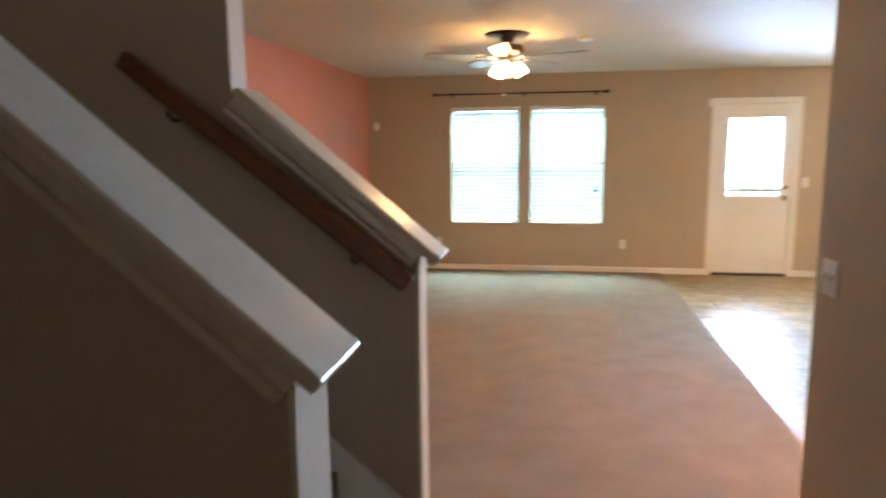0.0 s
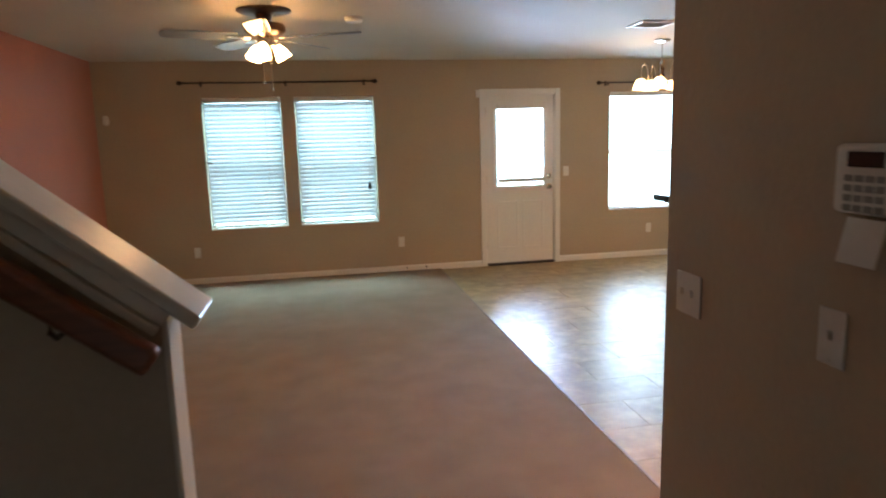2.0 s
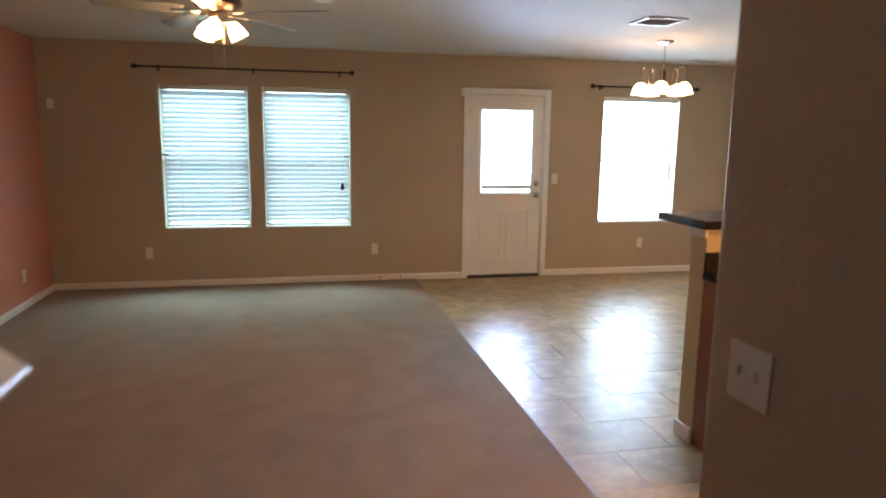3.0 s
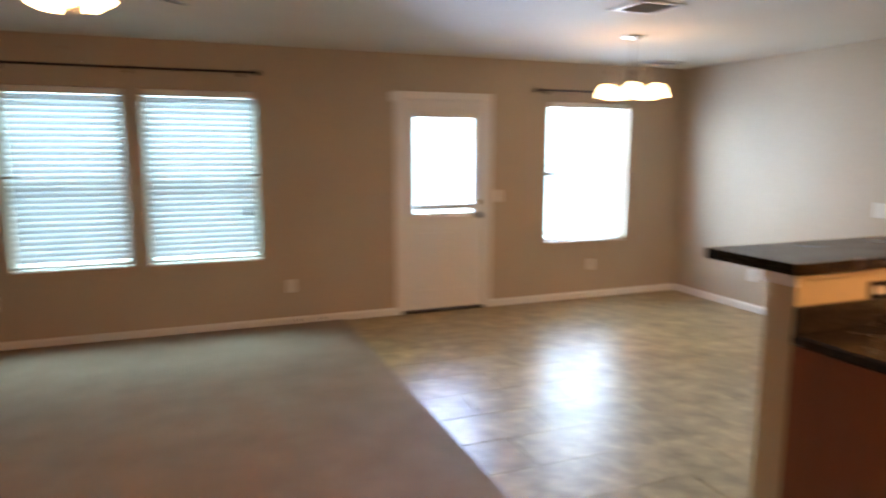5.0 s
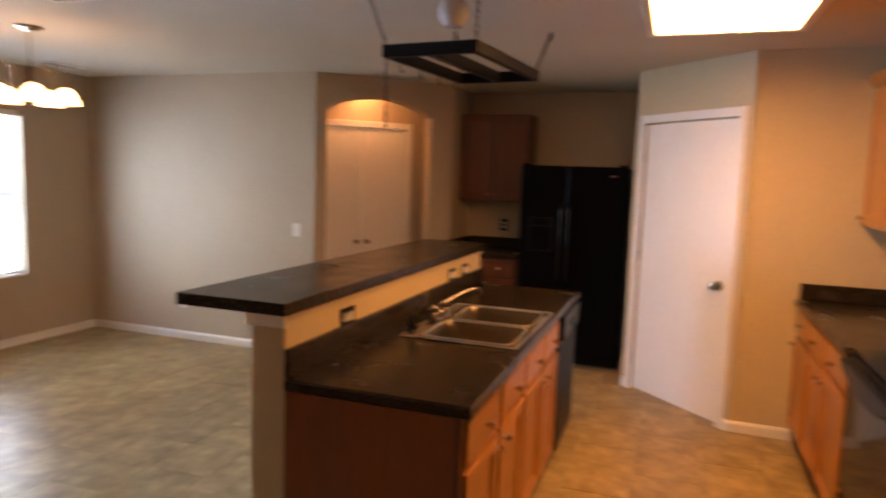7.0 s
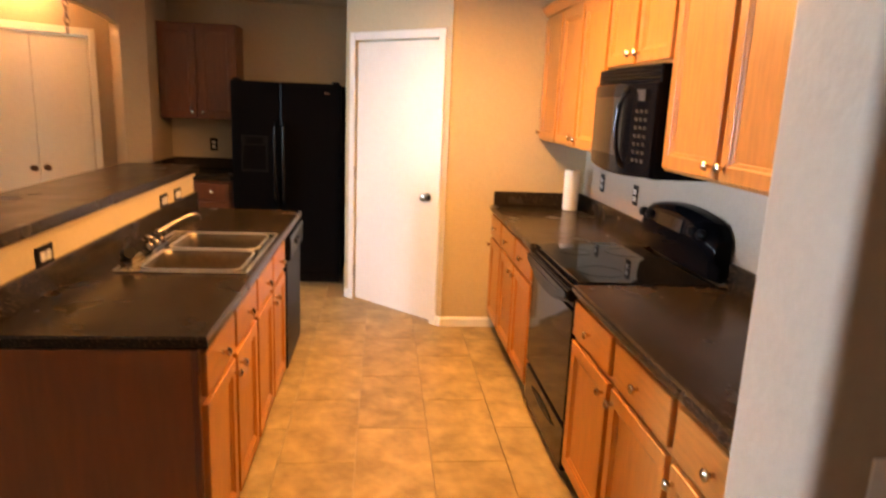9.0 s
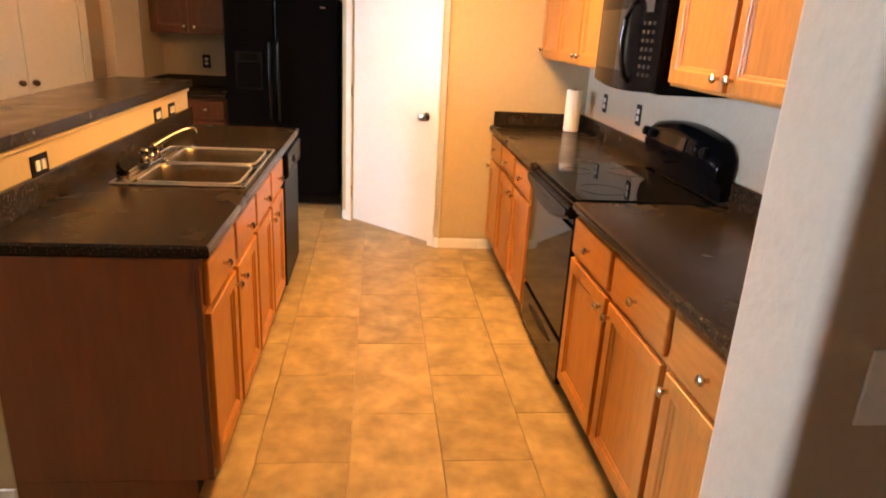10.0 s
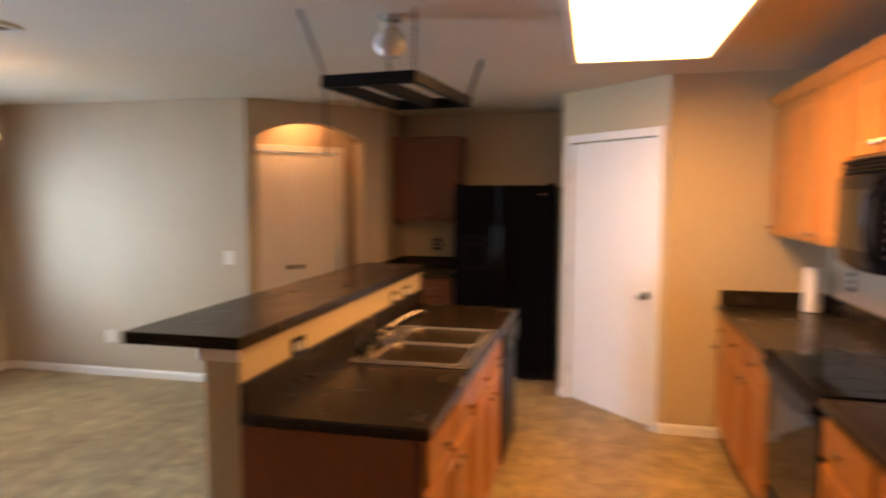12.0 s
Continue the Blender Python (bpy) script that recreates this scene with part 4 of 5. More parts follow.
RY0 = 3.83          # the range wall's cabinet fronts
CZ0, CZ1 = 0.876, 0.916
M = lambda x: face_to(x, RY0, 0, 180)
base_unit(M(6.455), 0.42, "l", 0.615, label="honey maple base cabinet at the counter's far end")
base_unit(M(6.035), 0.90, "rl", 0.615, label="honey maple double base cabinet beside the range")
base_unit(M(4.365), 0.47, "r", 0.615, label="honey maple base cabinet beside the range")
base_unit(M(3.895), 0.48, "l", 0.615, label="honey maple base cabinet with drawer above panel door")
base_unit(M(3.415), 0.47, "l", 0.615, label="honey maple base cabinet next to the hallway wall")
base_unit(M(2.945), 0.165, "r", 0.615, label="narrow honey maple base cabinet against the hallway wall")


def worktop(name, boxes, splash, label):
    c = thing(name, (boxes[0][0], boxes[0][2], CZ0), label, "worktop")
    b = bmesh.new()
    for a in boxes:
        box(b, *a)
    part("top", b, TOP, c)
    for a in splash:
        part("splashback", B(*a, 0.005), TOP, c)
    return c


def edge(x0, x1, y0, y1):
    return (x0, x1, y0, y1, CZ0, CZ1, 0.013)


worktop("worktop", [edge(5.135, 6.463, 3.192, 3.865)], [(5.135, 6.443, 3.192, 3.212, CZ1, 1.015), (6.443, 6.463, 3.192, 3.84, CZ1, 1.015)], "dark speckled laminate worktop with splashback at the far end")
worktop("worktop", [edge(2.778, 4.365, 3.192, 3.865)], [(2.778, 4.365, 3.192, 3.212, CZ1, 1.015)], "dark speckled laminate worktop near the hallway")


def upper_unit(m, w, z0, z1, doors, depth=0.31, label="honey maple wall cabinet with panel doors", wood=None):
    c = thing("wall_cabinet", m @ Vector((w / 2, depth, z0)), label, "cabinet", "kitchen wall cabinets")
    part("body", B(0.001, w - 0.001, 0, depth, z0, z1, 0, m), wood or OAK, c)
    n = len(doors)
    for i, side in enumerate(doors):
        x0, x1 = w * i / n + 0.016, w * (i + 1) / n - 0.016
        kx = x1 - 0.028 if side == "r" else x0 + 0.028
        panel_door(m, x0, x1, z0 + 0.012, z1 - 0.02, c, knob_at=(kx, z0 + 0.055), wood=wood)
    return c


UY = 3.53
MU = lambda x: face_to(x, UY, 0, 180)
UZ0, UZ1 = 1.385, 2.20
upper_unit(MU(6.463), 0.44, UZ0, UZ1, "l", label="honey maple wall cabinet at the far end")
upper_unit(MU(6.023), 0.885, UZ0, UZ1, "rl", label="honey maple double wall cabinet")
upper_unit(MU(5.138), 0.765, 1.80, UZ1, "rl", label="short honey maple wall cabinet above the microwave")
upper_unit(MU(4.373), 0.90, UZ0, UZ1, "rl", label="honey maple double wall cabinet near the range")
upper_unit(MU(3.473), 0.69, UZ0, UZ1, "rl", label="honey maple double wall cabinet next to the hallway wall")
cr = thing("crown_moulding", (5, UY, UZ1), "honey maple crown moulding along the wall cabinets", "moulding", kind="structure")
bm = bmesh.new()
prof = [(0, 0), (-0.018, 0), (-0.03, 0.02), (-0.05, 0.045), (-0.055, 0.06), (0, 0.06)]
ra = [bm.verts.new((2.78, UY - y, UZ1 + z + 0.001)) for y, z in prof]
rb = [bm.verts.new((6.462, UY - y, UZ1 + z + 0.001)) for y, z in prof]
for i in range(len(prof)):
    j = (i + 1) % len(prof)
    bm.faces.new((ra[i], ra[j], rb[j], rb[i]))
bm.faces.new(ra)
bm.faces.new(rb[::-1])
part("moulding_run", bm, OAKH, cr)

# ---- range ----
rg = thing("range", (4.75, 3.5, 0), "gloss black electric range with glass cooktop", "range")
R0, R1 = 4.372, 5.128
part("body", B(R0, R1, 3.20, 3.80, 0.06, 0.895, 0.004), BLACK, rg)
part("toe_panel", B(R0 + 0.02, R1 - 0.02, 3.25, 3.76, 0.003, 0.06), BLACKM, rg)
part("cooktop", B(R0 - 0.004, R1 + 0.004, 3.28, 3.835, 0.897, 0.922, 0.006), GLASSB, rg, "black ceramic glass cooktop")
for bx_, by_, br in ((4.56, 3.68, 0.10), (4.95, 3.68, 0.075), (4.56, 3.42, 0.075), (4.95, 3.42, 0.10)):
    part("burner_ring", lathe([(br, 0.9225), (br, 0.9230), (br - 0.004, 0.9230), (br - 0.004, 0.9225)], 32, Matrix.Translation((bx_, by_, 0)), cap=False), mat("burner_grey", (0.007, 0.007, 0.007), 0.12) if "burner_grey" not in bpy.data.materials else bpy.data.materials["burner_grey"], rg)
dr = part("oven_door", B(R0 + 0.004, R1 - 0.004, 3.802, 3.842, 0.285, 0.80, 0.008), BLACK, rg)
part("oven_window", B(R0 + 0.012, R1 - 0.012, 3.8425, 3.8465, 0.295, 0.79, 0.0015), OVENW, dr, "full height smoked oven glass")
grip = [(-0.372, 0.0), (-0.372, -0.052)] + [(-0.372 + 0.744 * k / 12, -0.052 - 0.062 * math.sin(math.pi * k / 12)) for k in range(1, 12)] + [(0.372, -0.052), (0.372, 0.0)]
gb = prism(grip, Matrix.Translation((4.75, 3.847, 0.888)), 0.036)
bmesh.ops.bevel(gb, geom=[e for e in gb.edges if e.verts[0].co.y > 3.88 and e.verts[1].co.y > 3.88], offset=0.014, segments=3, affect="EDGES")
hd = part("oven_handle", gb, BLACK, dr, "bowed black grip along the oven door's top", smooth=True)
for k in range(9):
    vx = 4.55 + 0.05 * k
    part("vent_slot", B(vx - 0.017, vx + 0.017, 3.880, 3.8845, 0.842, 0.850, 0.0015), KEYGREY, hd)
part("control_strip", B(R0 + 0.004, R1 - 0.004, 3.802, 3.845, 0.805, 0.893, 0.006), BLACK, rg)
bd2 = part("drawer", B(R0 + 0.004, R1 - 0.004, 3.802, 3.842, 0.065, 0.272, 0.008), BLACK, rg)
part("drawer_face", B(R0 + 0.012, R1 - 0.012, 3.8425, 3.8455, 0.072, 0.265, 0.0015), OVENW, bd2, "gloss black drawer face")
pull = [(-0.22 + 0.44 * k / 10, 0.018 * math.sin(math.pi * k / 10)) for k in range(11)] + [(0.22 - 0.44 * k / 10, -0.024 * math.sin(math.pi * k / 10)) for k in range(1, 10)]
part("drawer_pull", prism(pull, Matrix.Translation((4.75, 3.8458, 0.205)), 0.004), BLACKM, bd2, "long black recessed pull")
# backguard: a lower face, and a bulging control band above it, arched along its length
bg = bmesh.new()
prof = [(0.0, 0.0), (0.060, 0.0), (0.066, 0.36), (0.105, 0.50), (0.112, 0.62), (0.100, 0.86), (0.070, 0.98), (0.030, 1.0), (0.0, 1.0)]
rows = []
for k in range(17):
    u = -1 + 2 * k / 16
    hgt = 0.272 - 0.045 * u * u - 0.05 * abs(u) ** 12
    thin = 1 - 0.30 * abs(u) ** 10
    rows.append([bg.verts.new((4.75 + 0.378 * u, 3.20 + d * thin, 0.925 + f * hgt)) for d, f in prof])
for p, q in zip(rows, rows[1:]):
    for i in range(len(prof)):
        j = (i + 1) % len(prof)
        bg.faces.new((p[i], p[j], q[j], q[i]))
bg.faces.new(rows[0])
bg.faces.new(rows[-1][::-1])
gd = part("backguard", bg, BLACK, rg, "rounded black control backguard with bulging band", smooth=True)
for kx in (4.44, 4.52, 4.98, 5.06):
    part("control_knob", lathe([(0.024, -0.004), (0.022, 0.018), (0.014, 0.024), (0, 0.025)], 18, Matrix.Translation((kx, 3.303, 1.115)) @ Matrix.Rotation(radians(-84), 4, "X")), BLACKM, gd, smooth=True)
part("clock_panel", B(4.62, 4.88, -0.0015, 0.0015, -0.03, 0.03, 0.001, Matrix.Translation((0, 3.311, 1.118)) @ Matrix.Rotation(radians(11), 4, "X")), OVENW, gd, "dark display panel")

# ---- microwave ----
mw = thing("microwave", (4.755, 3.4, 1.34), "gloss black over the range microwave", "microwave")
W0, W1, WY = 4.378, 5.132, 3.575
part("body", B(W0, W1, 3.195, WY, 1.345, 1.795, 0.004), BLACK, mw)


def bowed(xa, xb, back, proud, z0, z1, n=10):
    """A slab across the microwave's front, whose face bulges towards the middle of the whole width."""
    bm = bmesh.new()
    xm, hwid = (W0 + W1) / 2, (W1 - W0) / 2
    cols = []
    for k in range(n + 1):
        x = xa + (xb - xa) * k / n
        yf = WY + proud + 0.034 * (1 - ((x - xm) / hwid) ** 2)
        drop = 0.016 * (1 - ((x - xm) / hwid) ** 2) if z0 < 1.36 else 0.0
        cols.append([bm.verts.new(v) for v in ((x, WY + back, z0 - drop), (x, yf - 0.006, z0 - drop), (x, yf, z0 - drop + 0.006), (x, yf, z1 - 0.006), (x, yf - 0.006, z1), (x, WY + back, z1))])
    for p, q in zip(cols, cols[1:]):
        for i in range(6):
            bm.faces.new((p[i], p[(i + 1) % 6], q[(i + 1) % 6], q[i]))
    bm.faces.new(cols[0])
    bm.faces.new(cols[-1][::-1])
    return bm


md = part("door", bowed(W0 + 0.19, W1 - 0.002, 0.001, 0.012, 1.352, 1.725), BLACK, mw, smooth=True)
part("door_window", bowed(W0 + 0.27, W1 - 0.05, 0.008, 0.0135, 1.41, 1.67), OVENW, md, "smoked glass window", smooth=True)
hy = WY + 0.044
part("handle", tube([(W0 + 0.225, hy - 0.006, 1.375), (W0 + 0.222, hy + 0.018, 1.40), (W0 + 0.232, hy + 0.034, 1.46), (W0 + 0.238, hy + 0.038, 1.54), (W0 + 0.232, hy + 0.034, 1.62), (W0 + 0.222, hy + 0.018, 1.68), (W0 + 0.225, hy - 0.006, 1.705)], 0.012, 10), BLACKG, md, "curved black handle", smooth=True)
cpn = part("control_panel", bowed(W0 + 0.002, W0 + 0.185, 0.001, 0.012, 1.352, 1.725, 6), BLACK, mw, smooth=True)


def face_y(x):
    """The control panel's bowed face at x."""
    return WY + 0.012 + 0.034 * (1 - ((x - (W0 + W1) / 2) / ((W1 - W0) / 2)) ** 2)


part("display", B(W0 + 0.06, W0 + 0.155, face_y(W0 + 0.06) + 0.0005, face_y(W0 + 0.155) + 0.003, 1.65, 1.695), GREY, cpn)
for r in range(7):
    for c in range(3):
        bx = W0 + 0.065 + c * 0.036
        part("button", B(bx - 0.011, bx + 0.011, face_y(bx) - 0.003, face_y(bx) + 0.0025, 1.405 + r * 0.033, 1.418 + r * 0.033, 0.0006), KEYGREY, cpn)
for k in range(4):
    part("vent_slat", bowed(W0 + 0.01, W1 - 0.01, 0.001, 0.002, 1.733 + k * 0.016, 1.745 + k * 0.016), BLACKM, mw)
part("underside_grille", B(W0 + 0.08, W1 - 0.08, 3.25, 3.5, 1.338, 1.3445, 0.002), BLACKM, mw)

# ---- wall outlets in the kitchen: black plates ----
for x in (6.06, 5.48):
    plate("wall_outlet", face_to(x, 3.19, 1.14, 180), 1, "outlet", BLACKM, "black outlet plate above the worktop", "outlet", PLAST)
plate("wall_outlet", face_to(8.32, 6.22, 1.14, -90), 1, "outlet", BLACKM, "black outlet plate in the kitchen nook", "outlet", PLAST)

pt_ = thing("paper_towel_roll", (6.30, 3.33, CZ1), "white paper towel roll standing on the worktop", "paper towel")
PTT = Matrix.Translation((6.30, 3.33, CZ1))
part("roll", lathe([(0.02, 0.004), (0.049, 0.004), (0.051, 0.01), (0.051, 0.272), (0.049, 0.279), (0.02, 0.279), (0.02, 0.004)], 28, PTT, cap=False), PAPER, pt_, smooth=True)
part("core", lathe([(0.0195, 0.001), (0.0195, 0.281), (0.017, 0.281), (0.017, 0.001)], 18, PTT), mat("cardboard", (0.33, 0.24, 0.15), 0.9, grain=0.1), pt_, "brown cardboard core")

# ---- island ----
I0, I1, IY = 3.715, 6.0, 5.135     # ends and worktop's front edge
IB = 5.785                         # the half wall's kitchen face
MI = lambda x: face_to(x, IY + 0.035, 0, 0)
idp = IB - IY - 0.04
c = base_unit(MI(3.735), 0.84, "rl", idp, label="honey maple island cabinet with drawers above panel doors")
c = base_unit(MI(4.575), 0.82, "rl", idp, label="honey maple island sink cabinet with panel doors", top=0.70)
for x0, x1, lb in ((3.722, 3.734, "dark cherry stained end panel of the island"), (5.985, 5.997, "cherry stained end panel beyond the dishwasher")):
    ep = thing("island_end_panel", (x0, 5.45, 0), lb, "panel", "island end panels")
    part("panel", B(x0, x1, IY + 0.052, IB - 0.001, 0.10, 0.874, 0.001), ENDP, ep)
    part("corner_strip", B(x0 - 0.002, x1, IY + 0.033, IY + 0.0515, 0.10, 0.874, 0.002), SHADECHERRY, ep, "dark front corner strip")
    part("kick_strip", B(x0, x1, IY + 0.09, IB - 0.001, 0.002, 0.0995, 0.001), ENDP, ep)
dw = thing("dishwasher", (5.69, 5.45, 0), "gloss black dishwasher built into the island", "dishwasher")
part("body", B(5.397, 5.984, IY + 0.035, IB - 0.003, 0.10, 0.872, 0), BLACKM, dw)
part("door", B(5.40, 5.982, IY + 0.008, IY + 0.034, 0.11, 0.72, 0.006), BLACKM, dw)
dp = part("control_panel", B(5.40, 5.982, IY - 0.012, IY + 0.034, 0.73, 0.868, 0.016), BLACK, dw, "bowed black control panel")
part("latch", B(5.64, 5.74, IY - 0.022, IY - 0.0125, 0.78, 0.81, 0.004), KEYGREY, dp, "grey latch")
part("toe_panel", B(5.40, 5.98, IY + 0.09, IY + 0.10, 0.003, 0.10), BLACKM, dw)

S0, S1, SY0, SY1 = 4.43, 5.225, 5.165, 5.675   # the sink's rim
isl = thing("island_worktop", (I0, IY, CZ0), "dark speckled laminate island worktop with splashback", "worktop")
hole = bmesh.new()
rings = []
for (xa, xb, ya, yb), zs in (((I0, 6.015, IY, IB - 0.001), (CZ0, CZ0 + 0.008, CZ1 - 0.008, CZ1)), ((S0 + 0.012, S1 - 0.012, SY0 + 0.012, SY1 - 0.012), (CZ1, CZ0))):
    for n, z in enumerate(zs):
        o = 0.008 if len(zs) == 4 and n in (0, 3) else 0.0
        rings.append([hole.verts.new(v) for v in ((xa + o, ya + o, z), (xb - o, ya + o, z), (xb - o, yb, z), (xa + o, yb, z))])
for p, q in zip(rings, rings[1:] + rings[:1]):
    for k in range(4):
        hole.faces.new((p[k], p[(k + 1) % 4], q[(k + 1) % 4], q[k]))
part("top", hole, TOP, isl)
part("splashback", B(I0, 6.015, IB - 0.021, IB - 0.0015, CZ1 + 0.0005, 1.018, 0.005), TOP, isl)

def bead_ring(x0, x1, y0, y1, z, rad=0.05, n=6):
    """A closed rounded rectangle of points."""
    ring = []
    for cx, cy, a0 in ((x1 - rad, y1 - rad, 0), (x0 + rad, y1 - rad, 90), (x0 + rad, y0 + rad, 180), (x1 - rad, y0 + rad, 270)):
        for k in range(n):
            a = radians(a0 + 90 * k / (n - 1))
            ring.append((cx + rad * math.cos(a), cy + rad * math.sin(a), z))
    return ring + ring[:1]


sk = thing("kitchen_sink", ((S0 + S1) / 2, (SY0 + SY1) / 2, CZ1), "stainless steel double bowl sink set in the island", "sink")
rim = bmesh.new()
ZR = CZ1 + 0.001
bowls = ((S0 + 0.035, (S0 + S1) / 2 - 0.018), ((S0 + S1) / 2 + 0.018, S1 - 0.035))
by0, by1 = SY0 + 0.035, SY1 - 0.085
for b in ((S0, S1, SY0, by0), (S0, S1, by1, SY1), (S0, bowls[0][0], by0, by1), (bowls[0][1], bowls[1][0], by0, by1), (bowls[1][1], S1, by0, by1)):
    box(rim, *b, ZR, ZR + 0.005)
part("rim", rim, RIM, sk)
lip = bmesh.new()
for a in (((S0 + 0.003, SY0 + 0.003), (S1 - 0.003, SY0 + 0.003)), ((S1 - 0.003, SY0 + 0.003), (S1 - 0.003, SY1 - 0.003)), ((S1 - 0.003, SY1 - 0.003), (S0 + 0.003, SY1 - 0.003)), ((S0 + 0.003, SY1 - 0.003), (S0 + 0.003, SY0 + 0.003))):
    tube([(*a[0], ZR + 0.005), (*a[1], ZR + 0.005)], 0.004, 8, lip)
part("rolled_edge", lip, STEEL, sk, smooth=True)
for x0, x1 in bowls:
    bw = bmesh.new()
    rings = []
    n = 8
    for z, ins, rad in ((ZR + 0.0055, -0.001, 0.05), (ZR - 0.004, 0.004, 0.052), (ZR - 0.03, 0.008, 0.055), (ZR - 0.14, 0.014, 0.06), (ZR - 0.172, 0.04, 0.07), (ZR - 0.18, 0.10, 0.07)):
        ring = []
        for cx, cy, a0 in ((x1 - ins - rad, by1 - ins - rad, 0), (x0 + ins + rad, by1 - ins - rad, 90), (x0 + ins + rad, by0 + ins + rad, 180), (x1 - ins - rad, by0 + ins + rad, 270)):
            for k in range(n):
                a = radians(a0 + 90 * k / (n - 1))
                ring.append(bw.verts.new((cx + rad * math.cos(a), cy + rad * math.sin(a), z)))
        rings.append(ring)
    for p, q in zip(rings, rings[1:]):
        for i in range(len(p)):
            bw.faces.new((p[i], p[(i + 1) % len(p)], q[(i + 1) % len(p)], q[i]))
    bw.faces.new(rings[-1])
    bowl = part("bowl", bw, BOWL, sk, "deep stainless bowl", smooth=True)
    bead = bead_ring(x0 - 0.002, x1 + 0.002, by0 - 0.002, by1 + 0.002, ZR + 0.0065)
    part("bowl_bead", tube(bead, 0.0045, 8), STEEL, sk, smooth=True)
    part("drain", lathe([(0.04, 0), (0.038, 0.003), (0.02, 0.001), (0, 0.001)], 18, Matrix.Translation(((x0 + x1) / 2, (by0 + by1) / 2, ZR - 0.18))), CHROME, bowl, smooth=True)
fc = thing("faucet", (4.80, 5.64, ZR), "chrome two handle kitchen faucet with long spout", "faucet")
FXC, FYC = 4.83, 5.64
part("base_plate", B(FXC - 0.11, FXC + 0.11, FYC - 0.026, FYC + 0.026, ZR + 0.005, ZR + 0.02, 0.008), TAPCHROME, fc)
part("spout", tube([(FXC + a, FYC - b, ZR + c) for a, b, c in ((0, 0, 0.02), (0, 0, 0.055), (0.014, 0.010, 0.075), (0.075, 0.055, 0.105), (0.14, 0.102, 0.128), (0.178, 0.13, 0.134), (0.194, 0.142, 0.126), (0.198, 0.145, 0.108))], 0.0115, 12, taper=0.8), TAPCHROME, fc, smooth=True)
part("spout_collar", lathe([(0.024, 0.02), (0.022, 0.036), (0.014, 0.046), (0, 0.047)], 16, Matrix.Translation((FXC, FYC, ZR))), TAPCHROME, fc, smooth=True)
for s in (-1, 1):
    hx = FXC + s * 0.075
    part("tap_handle", lathe([(0.022, 0.02), (0.019, 0.036), (0.012, 0.046), (0.018, 0.056), (0.019, 0.072), (0.012, 0.080), (0, 0.081)], 16, Matrix.Translation((hx, FYC, ZR))), TAPCHROME, fc, smooth=True)
    arms = tube([(hx - 0.026, FYC - 0.012, ZR + 0.060), (hx + 0.026, FYC + 0.012, ZR + 0.060)], 0.006, 8)
    tube([(hx - 0.012, FYC + 0.026, ZR + 0.060), (hx + 0.012, FYC - 0.026, ZR + 0.060)], 0.006, 8, arms)
    part("cross_arms", arms, TAPCHROME, fc, smooth=True)
sp = thing("side_sprayer", (4.48, 5.645, ZR), "chrome side sprayer with dark nozzle beside the faucet", "sprayer")
part("holder", lathe([(0.024, 0.005), (0.022, 0.02), (0.015, 0.03)], 16, Matrix.Translation((4.50, 5.645, ZR))), TAPCHROME, sp, smooth=True)
part("nozzle", tube([(4.50, 5.645, ZR + 0.028), (4.495, 5.64, ZR + 0.055), (4.475, 5.62, ZR + 0.068)], 0.025, 12), BLACKM, sp, "dark spray nozzle", smooth=True)

# half wall, its trim and the raised bar
part("half_wall", B(3.722, 6.0, IB, 5.915, 0.0, 1.113, 0.004), CREAM, None, "cream painted half wall behind the island", "wall", "structure")
ht = thing("half_wall_trim", (3.7, 5.85, 1.1), "cream trim under the raised bar and white footing", "trim", kind="structure")
part("moulding", B(3.708, 6.01, IB - 0.010, IB - 0.0005, 1.112, 1.133, 0.004), CREAM, ht)
part("moulding", B(3.706, 3.7215, IB - 0.010, 5.928, 1.088, 1.133, 0.005), WHITE, ht)
part("moulding", B(3.722, 6.0, 5.9155, 5.928, 1.095, 1.133, 0.004), WHITE, ht)
part("footing", B(3.708, 3.7215, IB - 0.001, 5.928, 0.002, 0.082, 0.004), WHITE, ht)
part("footing", B(3.722, 6.0, 5.9155, 5.928, 0.002, 0.082, 0.004), WHITE, ht)
bar = thing("raised_bar", (4.85, 5.98, 1.135), "dark speckled laminate raised breakfast bar", "bar top")
part("top", B(3.694, 6.056, 5.769, 6.196, 1.1345, 1.1745, 0.003), TOP, bar)
for b in ((3.690, 6.060, 5.765, 5.7688), (3.690, 6.060, 6.1962, 6.20), (3.690, 3.6938, 5.7688, 6.1962), (6.0562, 6.060, 5.7688, 6.1962)):
    part("edge_band", B(*b, 1.1335, 1.1752, 0.0012), TOP, bar)
for x in (4.155, 5.42, 5.66):
    tt = thing("wall_outlet", (x, IB, 1.06), "black sideways outlet plate above the island worktop", "outlet", "island outlets")
    om = face_to(x, IB, 1.046, 0) @ Matrix.Rotation(radians(90), 4, "Y")
    part("plate", B(-0.036, 0.036, -0.006, -0.0005, -0.058, 0.058, 0.0025, om), BLACKM, tt)
    for z in (-0.02, 0.02):
        part("socket", B(-0.017, 0.017, -0.008, -0.006, z - 0.015, z + 0.015, 0.004, om), PLAST, tt)

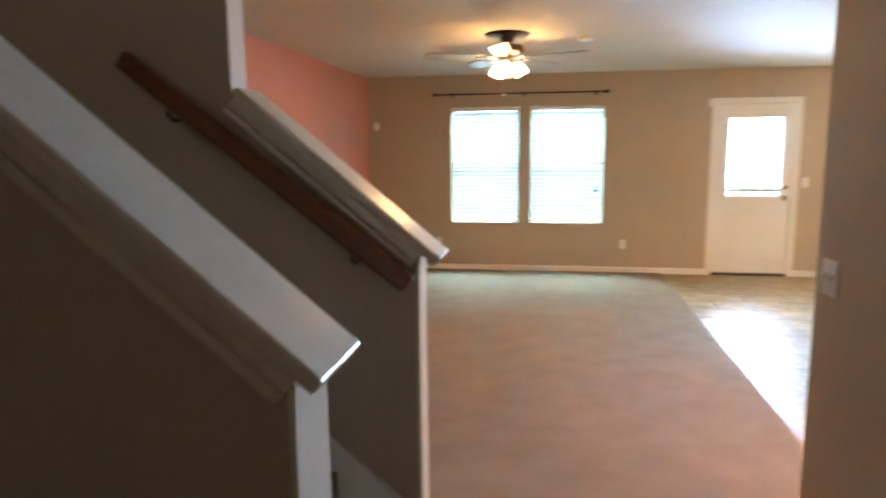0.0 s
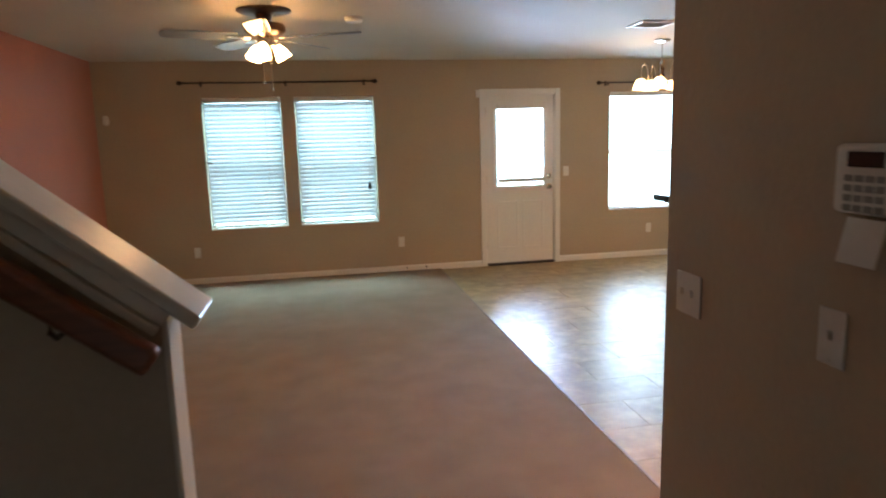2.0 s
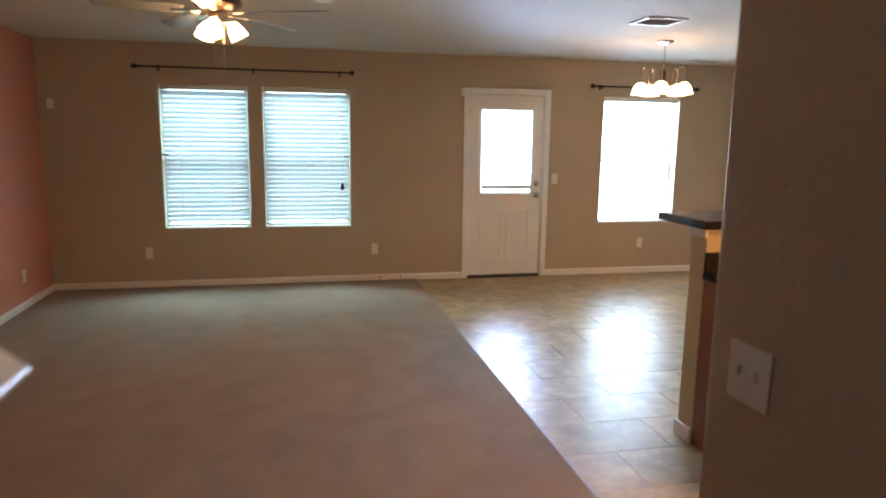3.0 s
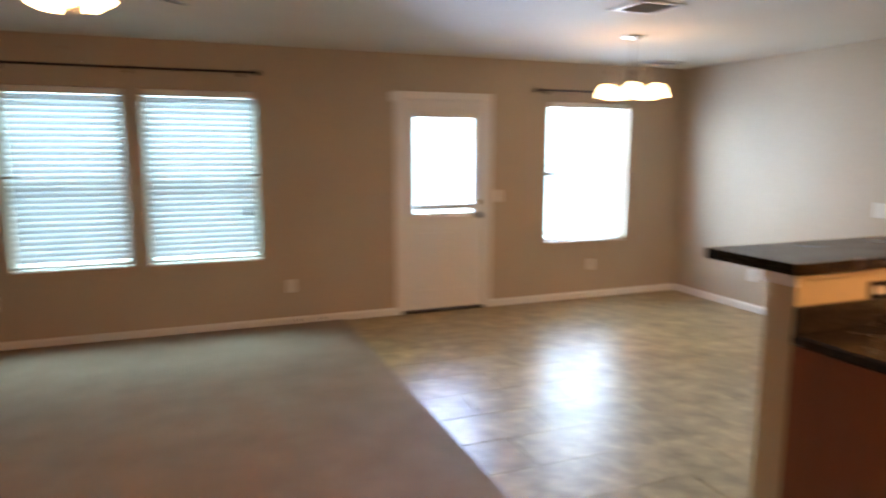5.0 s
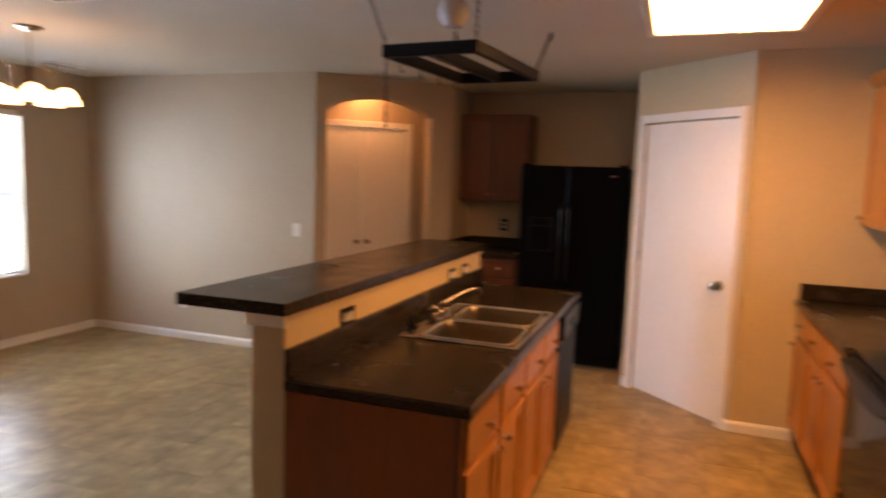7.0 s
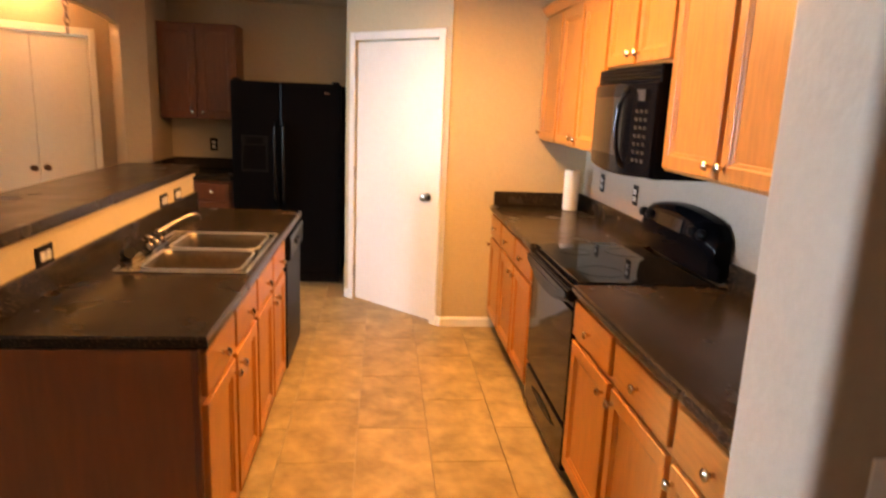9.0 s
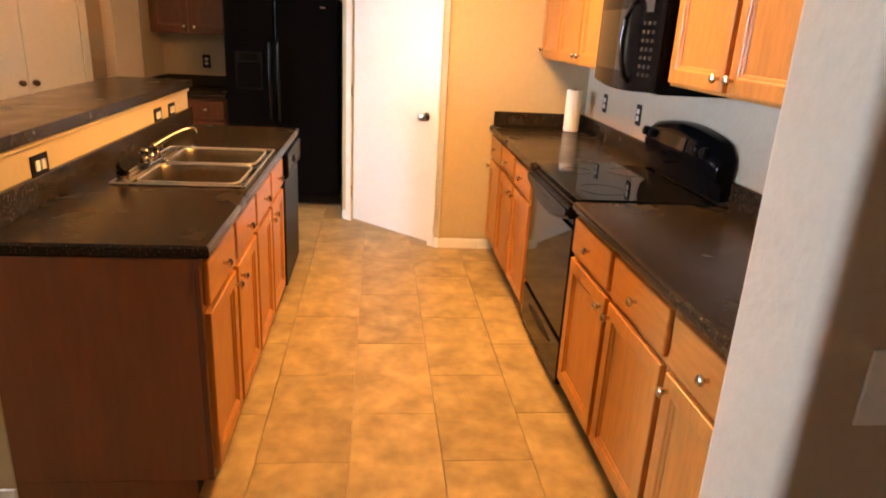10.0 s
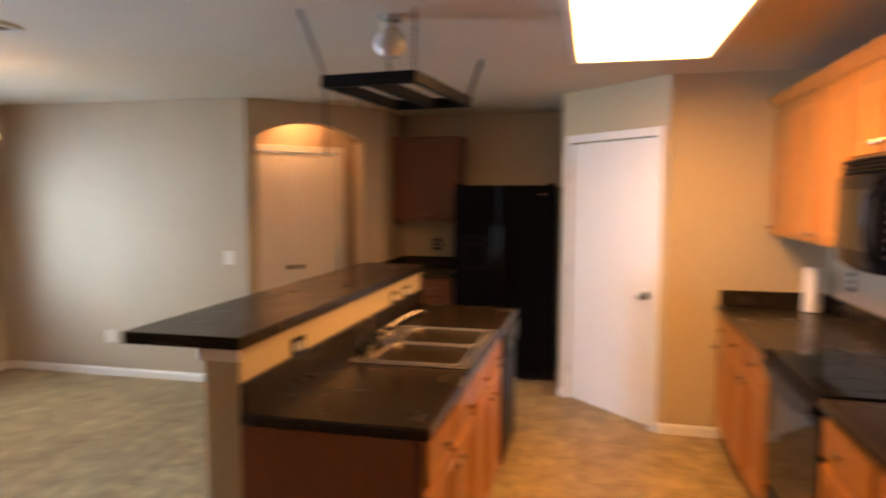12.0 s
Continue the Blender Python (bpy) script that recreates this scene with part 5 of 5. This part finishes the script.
# ---- refrigerator and nook ----
fr = thing("refrigerator", (7.93, 5.42, 0), "gloss black side by side refrigerator", "refrigerator")
F0, F1, FX0 = 4.985, 5.895, 7.56
part("body", B(FX0 + 0.06, 8.30, F0, F1, 0.02, 1.715, 0.006), BLACKM, fr)
part("grille", B(FX0 + 0.05, FX0 + 0.06, F0 + 0.01, F1 - 0.01, 0.01, 0.08), BLACKM, fr)
fsplit = F1 - 0.40
dA = part("freezer_door", B(FX0, FX0 + 0.056, fsplit + 0.003, F1 - 0.001, 0.09, 1.725, 0.012), BLACK, fr)
dB = part("fridge_door", B(FX0, FX0 + 0.056, F0 + 0.001, fsplit - 0.003, 0.09, 1.725, 0.012), BLACK, fr)
for d, y in ((dA, fsplit + 0.035), (dB, fsplit - 0.035)):
    part("handle", tube([(FX0, y, 0.72), (FX0 - 0.045, y, 0.75), (FX0 - 0.05, y, 1.05), (FX0 - 0.045, y, 1.36), (FX0, y, 1.39)], 0.013, 10), BLACKG, d, "long black handle", smooth=True)
ds = bmesh.new()
for b in ((fsplit + 0.10, fsplit + 0.115, 0.98, 1.28), (fsplit + 0.30, fsplit + 0.315, 0.98, 1.28), (fsplit + 0.115, fsplit + 0.30, 0.98, 0.995), (fsplit + 0.115, fsplit + 0.30, 1.20, 1.28)):
    box(ds, FX0 - 0.008, FX0 + 0.001, b[0], b[1], b[2], b[3], 0.003)
dsp = part("dispenser", ds, BLACKM, dA, "grey framed water dispenser")
part("dispenser_display", B(FX0 - 0.0095, FX0 - 0.008, fsplit + 0.14, fsplit + 0.28, 1.215, 1.265), BLACK, dsp)
for y in (F0 + 0.05, F1 - 0.05):
    part("hinge_cover", B(FX0 + 0.01, FX0 + 0.09, y - 0.03, y + 0.03, 1.7255, 1.745, 0.006), BLACKG, fr)
part("badge", B(FX0 - 0.003, FX0 - 0.0005, F0 + 0.10, F0 + 0.14, 1.64, 1.655, 0.001), CHROME, dB, "small plain metal badge")
# The nook's shade is in the wood colour of both cabinets.
upper_unit(face_to(8.005, 6.598, 0, -90), 0.67, 1.385, 2.20, "rl", label="wall cabinet in the kitchen nook, wood coloured darker for the shade there", wood=SHADECHERRY)
base_unit(face_to(7.70, 6.598, 0, -90), 0.67, "rl", 0.615, label="base cabinet in the nook beside the refrigerator, shade put into its wood colour", wood=SHADECHERRY)
nt_ = worktop("nook_worktop", [(7.665, 8.318, 5.925, 6.598, CZ0, CZ1, 0.009)], [(8.298, 8.318, 5.925, 6.598, CZ1, 1.015), (7.68, 8.298, 6.578, 6.598, CZ1, 1.015)], "dark speckled laminate worktop beside the refrigerator")

# ---- floor tiles, last ----
TX, TY = 0.645, 0.348
tm = {}


def tile_mesh(w, d):
    key = (round(w, 3), round(d, 3))
    if key not in tm:
        me = bpy.data.meshes.new("tile")
        g, h = 0.0012, 0.0005
        v = [(g, g, -0.012), (w - g, g, -0.012), (w - g, d - g, -0.012), (g, d - g, -0.012),
             (g + h, g + h, 0.0), (w - g - h, g + h, 0.0), (w - g - h, d - g - h, 0.0), (g + h, d - g - h, 0.0)]
        me.from_pydata(v, [], [(4, 5, 6, 7), (0, 1, 5, 4), (1, 2, 6, 5), (2, 3, 7, 6), (3, 0, 4, 7)])
        me.materials.append(VINYL)
        tm[key] = me
    return tm[key]


floor_ob = bpy.data.objects["floor"]
rest = bmesh.new()
singles = 0
for j in range(-3, 20):
    y = 4.385 + TY * j
    off = TX / 2 * (j % 2)
    for i in range(-12, 16):
        x = 4.261 + off + TX * i
        x0, x1, y0, y1 = max(x, 3.012), min(x + TX, 8.32), max(y, 3.40), min(y + TY, 10.0)
        if x1 - x0 < 0.02 or y1 - y0 < 0.02:
            continue
        if (x0 > 6.5 and (y0 + y1) / 2 - (x0 + x1) / 2 < -2.45) or (x0 > 7.0 and y0 > 7.75) or (x0 > 6.84 and y0 > 8.2):
            continue
        hidden = (y1 < 3.75) or (3.73 < x0 and x1 < 5.98 and 5.2 < y0 and y1 < 5.9) or x0 > 7.6
        if hidden or singles >= 298:
            for f in tile_mesh(x1 - x0, y1 - y0).polygons:
                me = tile_mesh(x1 - x0, y1 - y0)
                rest.faces.new([rest.verts.new(me.vertices[k].co + Vector((x0, y0, 0))) for k in f.vertices])
            continue
        ob = new("tile", tile_mesh(x1 - x0, y1 - y0))
        ob.parent = floor_ob
        ob.location = (x0, y0, random.uniform(-0.0006, 0.0))
        singles += 1
part("tile_rest", rest, VINYL, floor_ob, "the remaining vinyl tiles under the cabinets", kind="stuff")
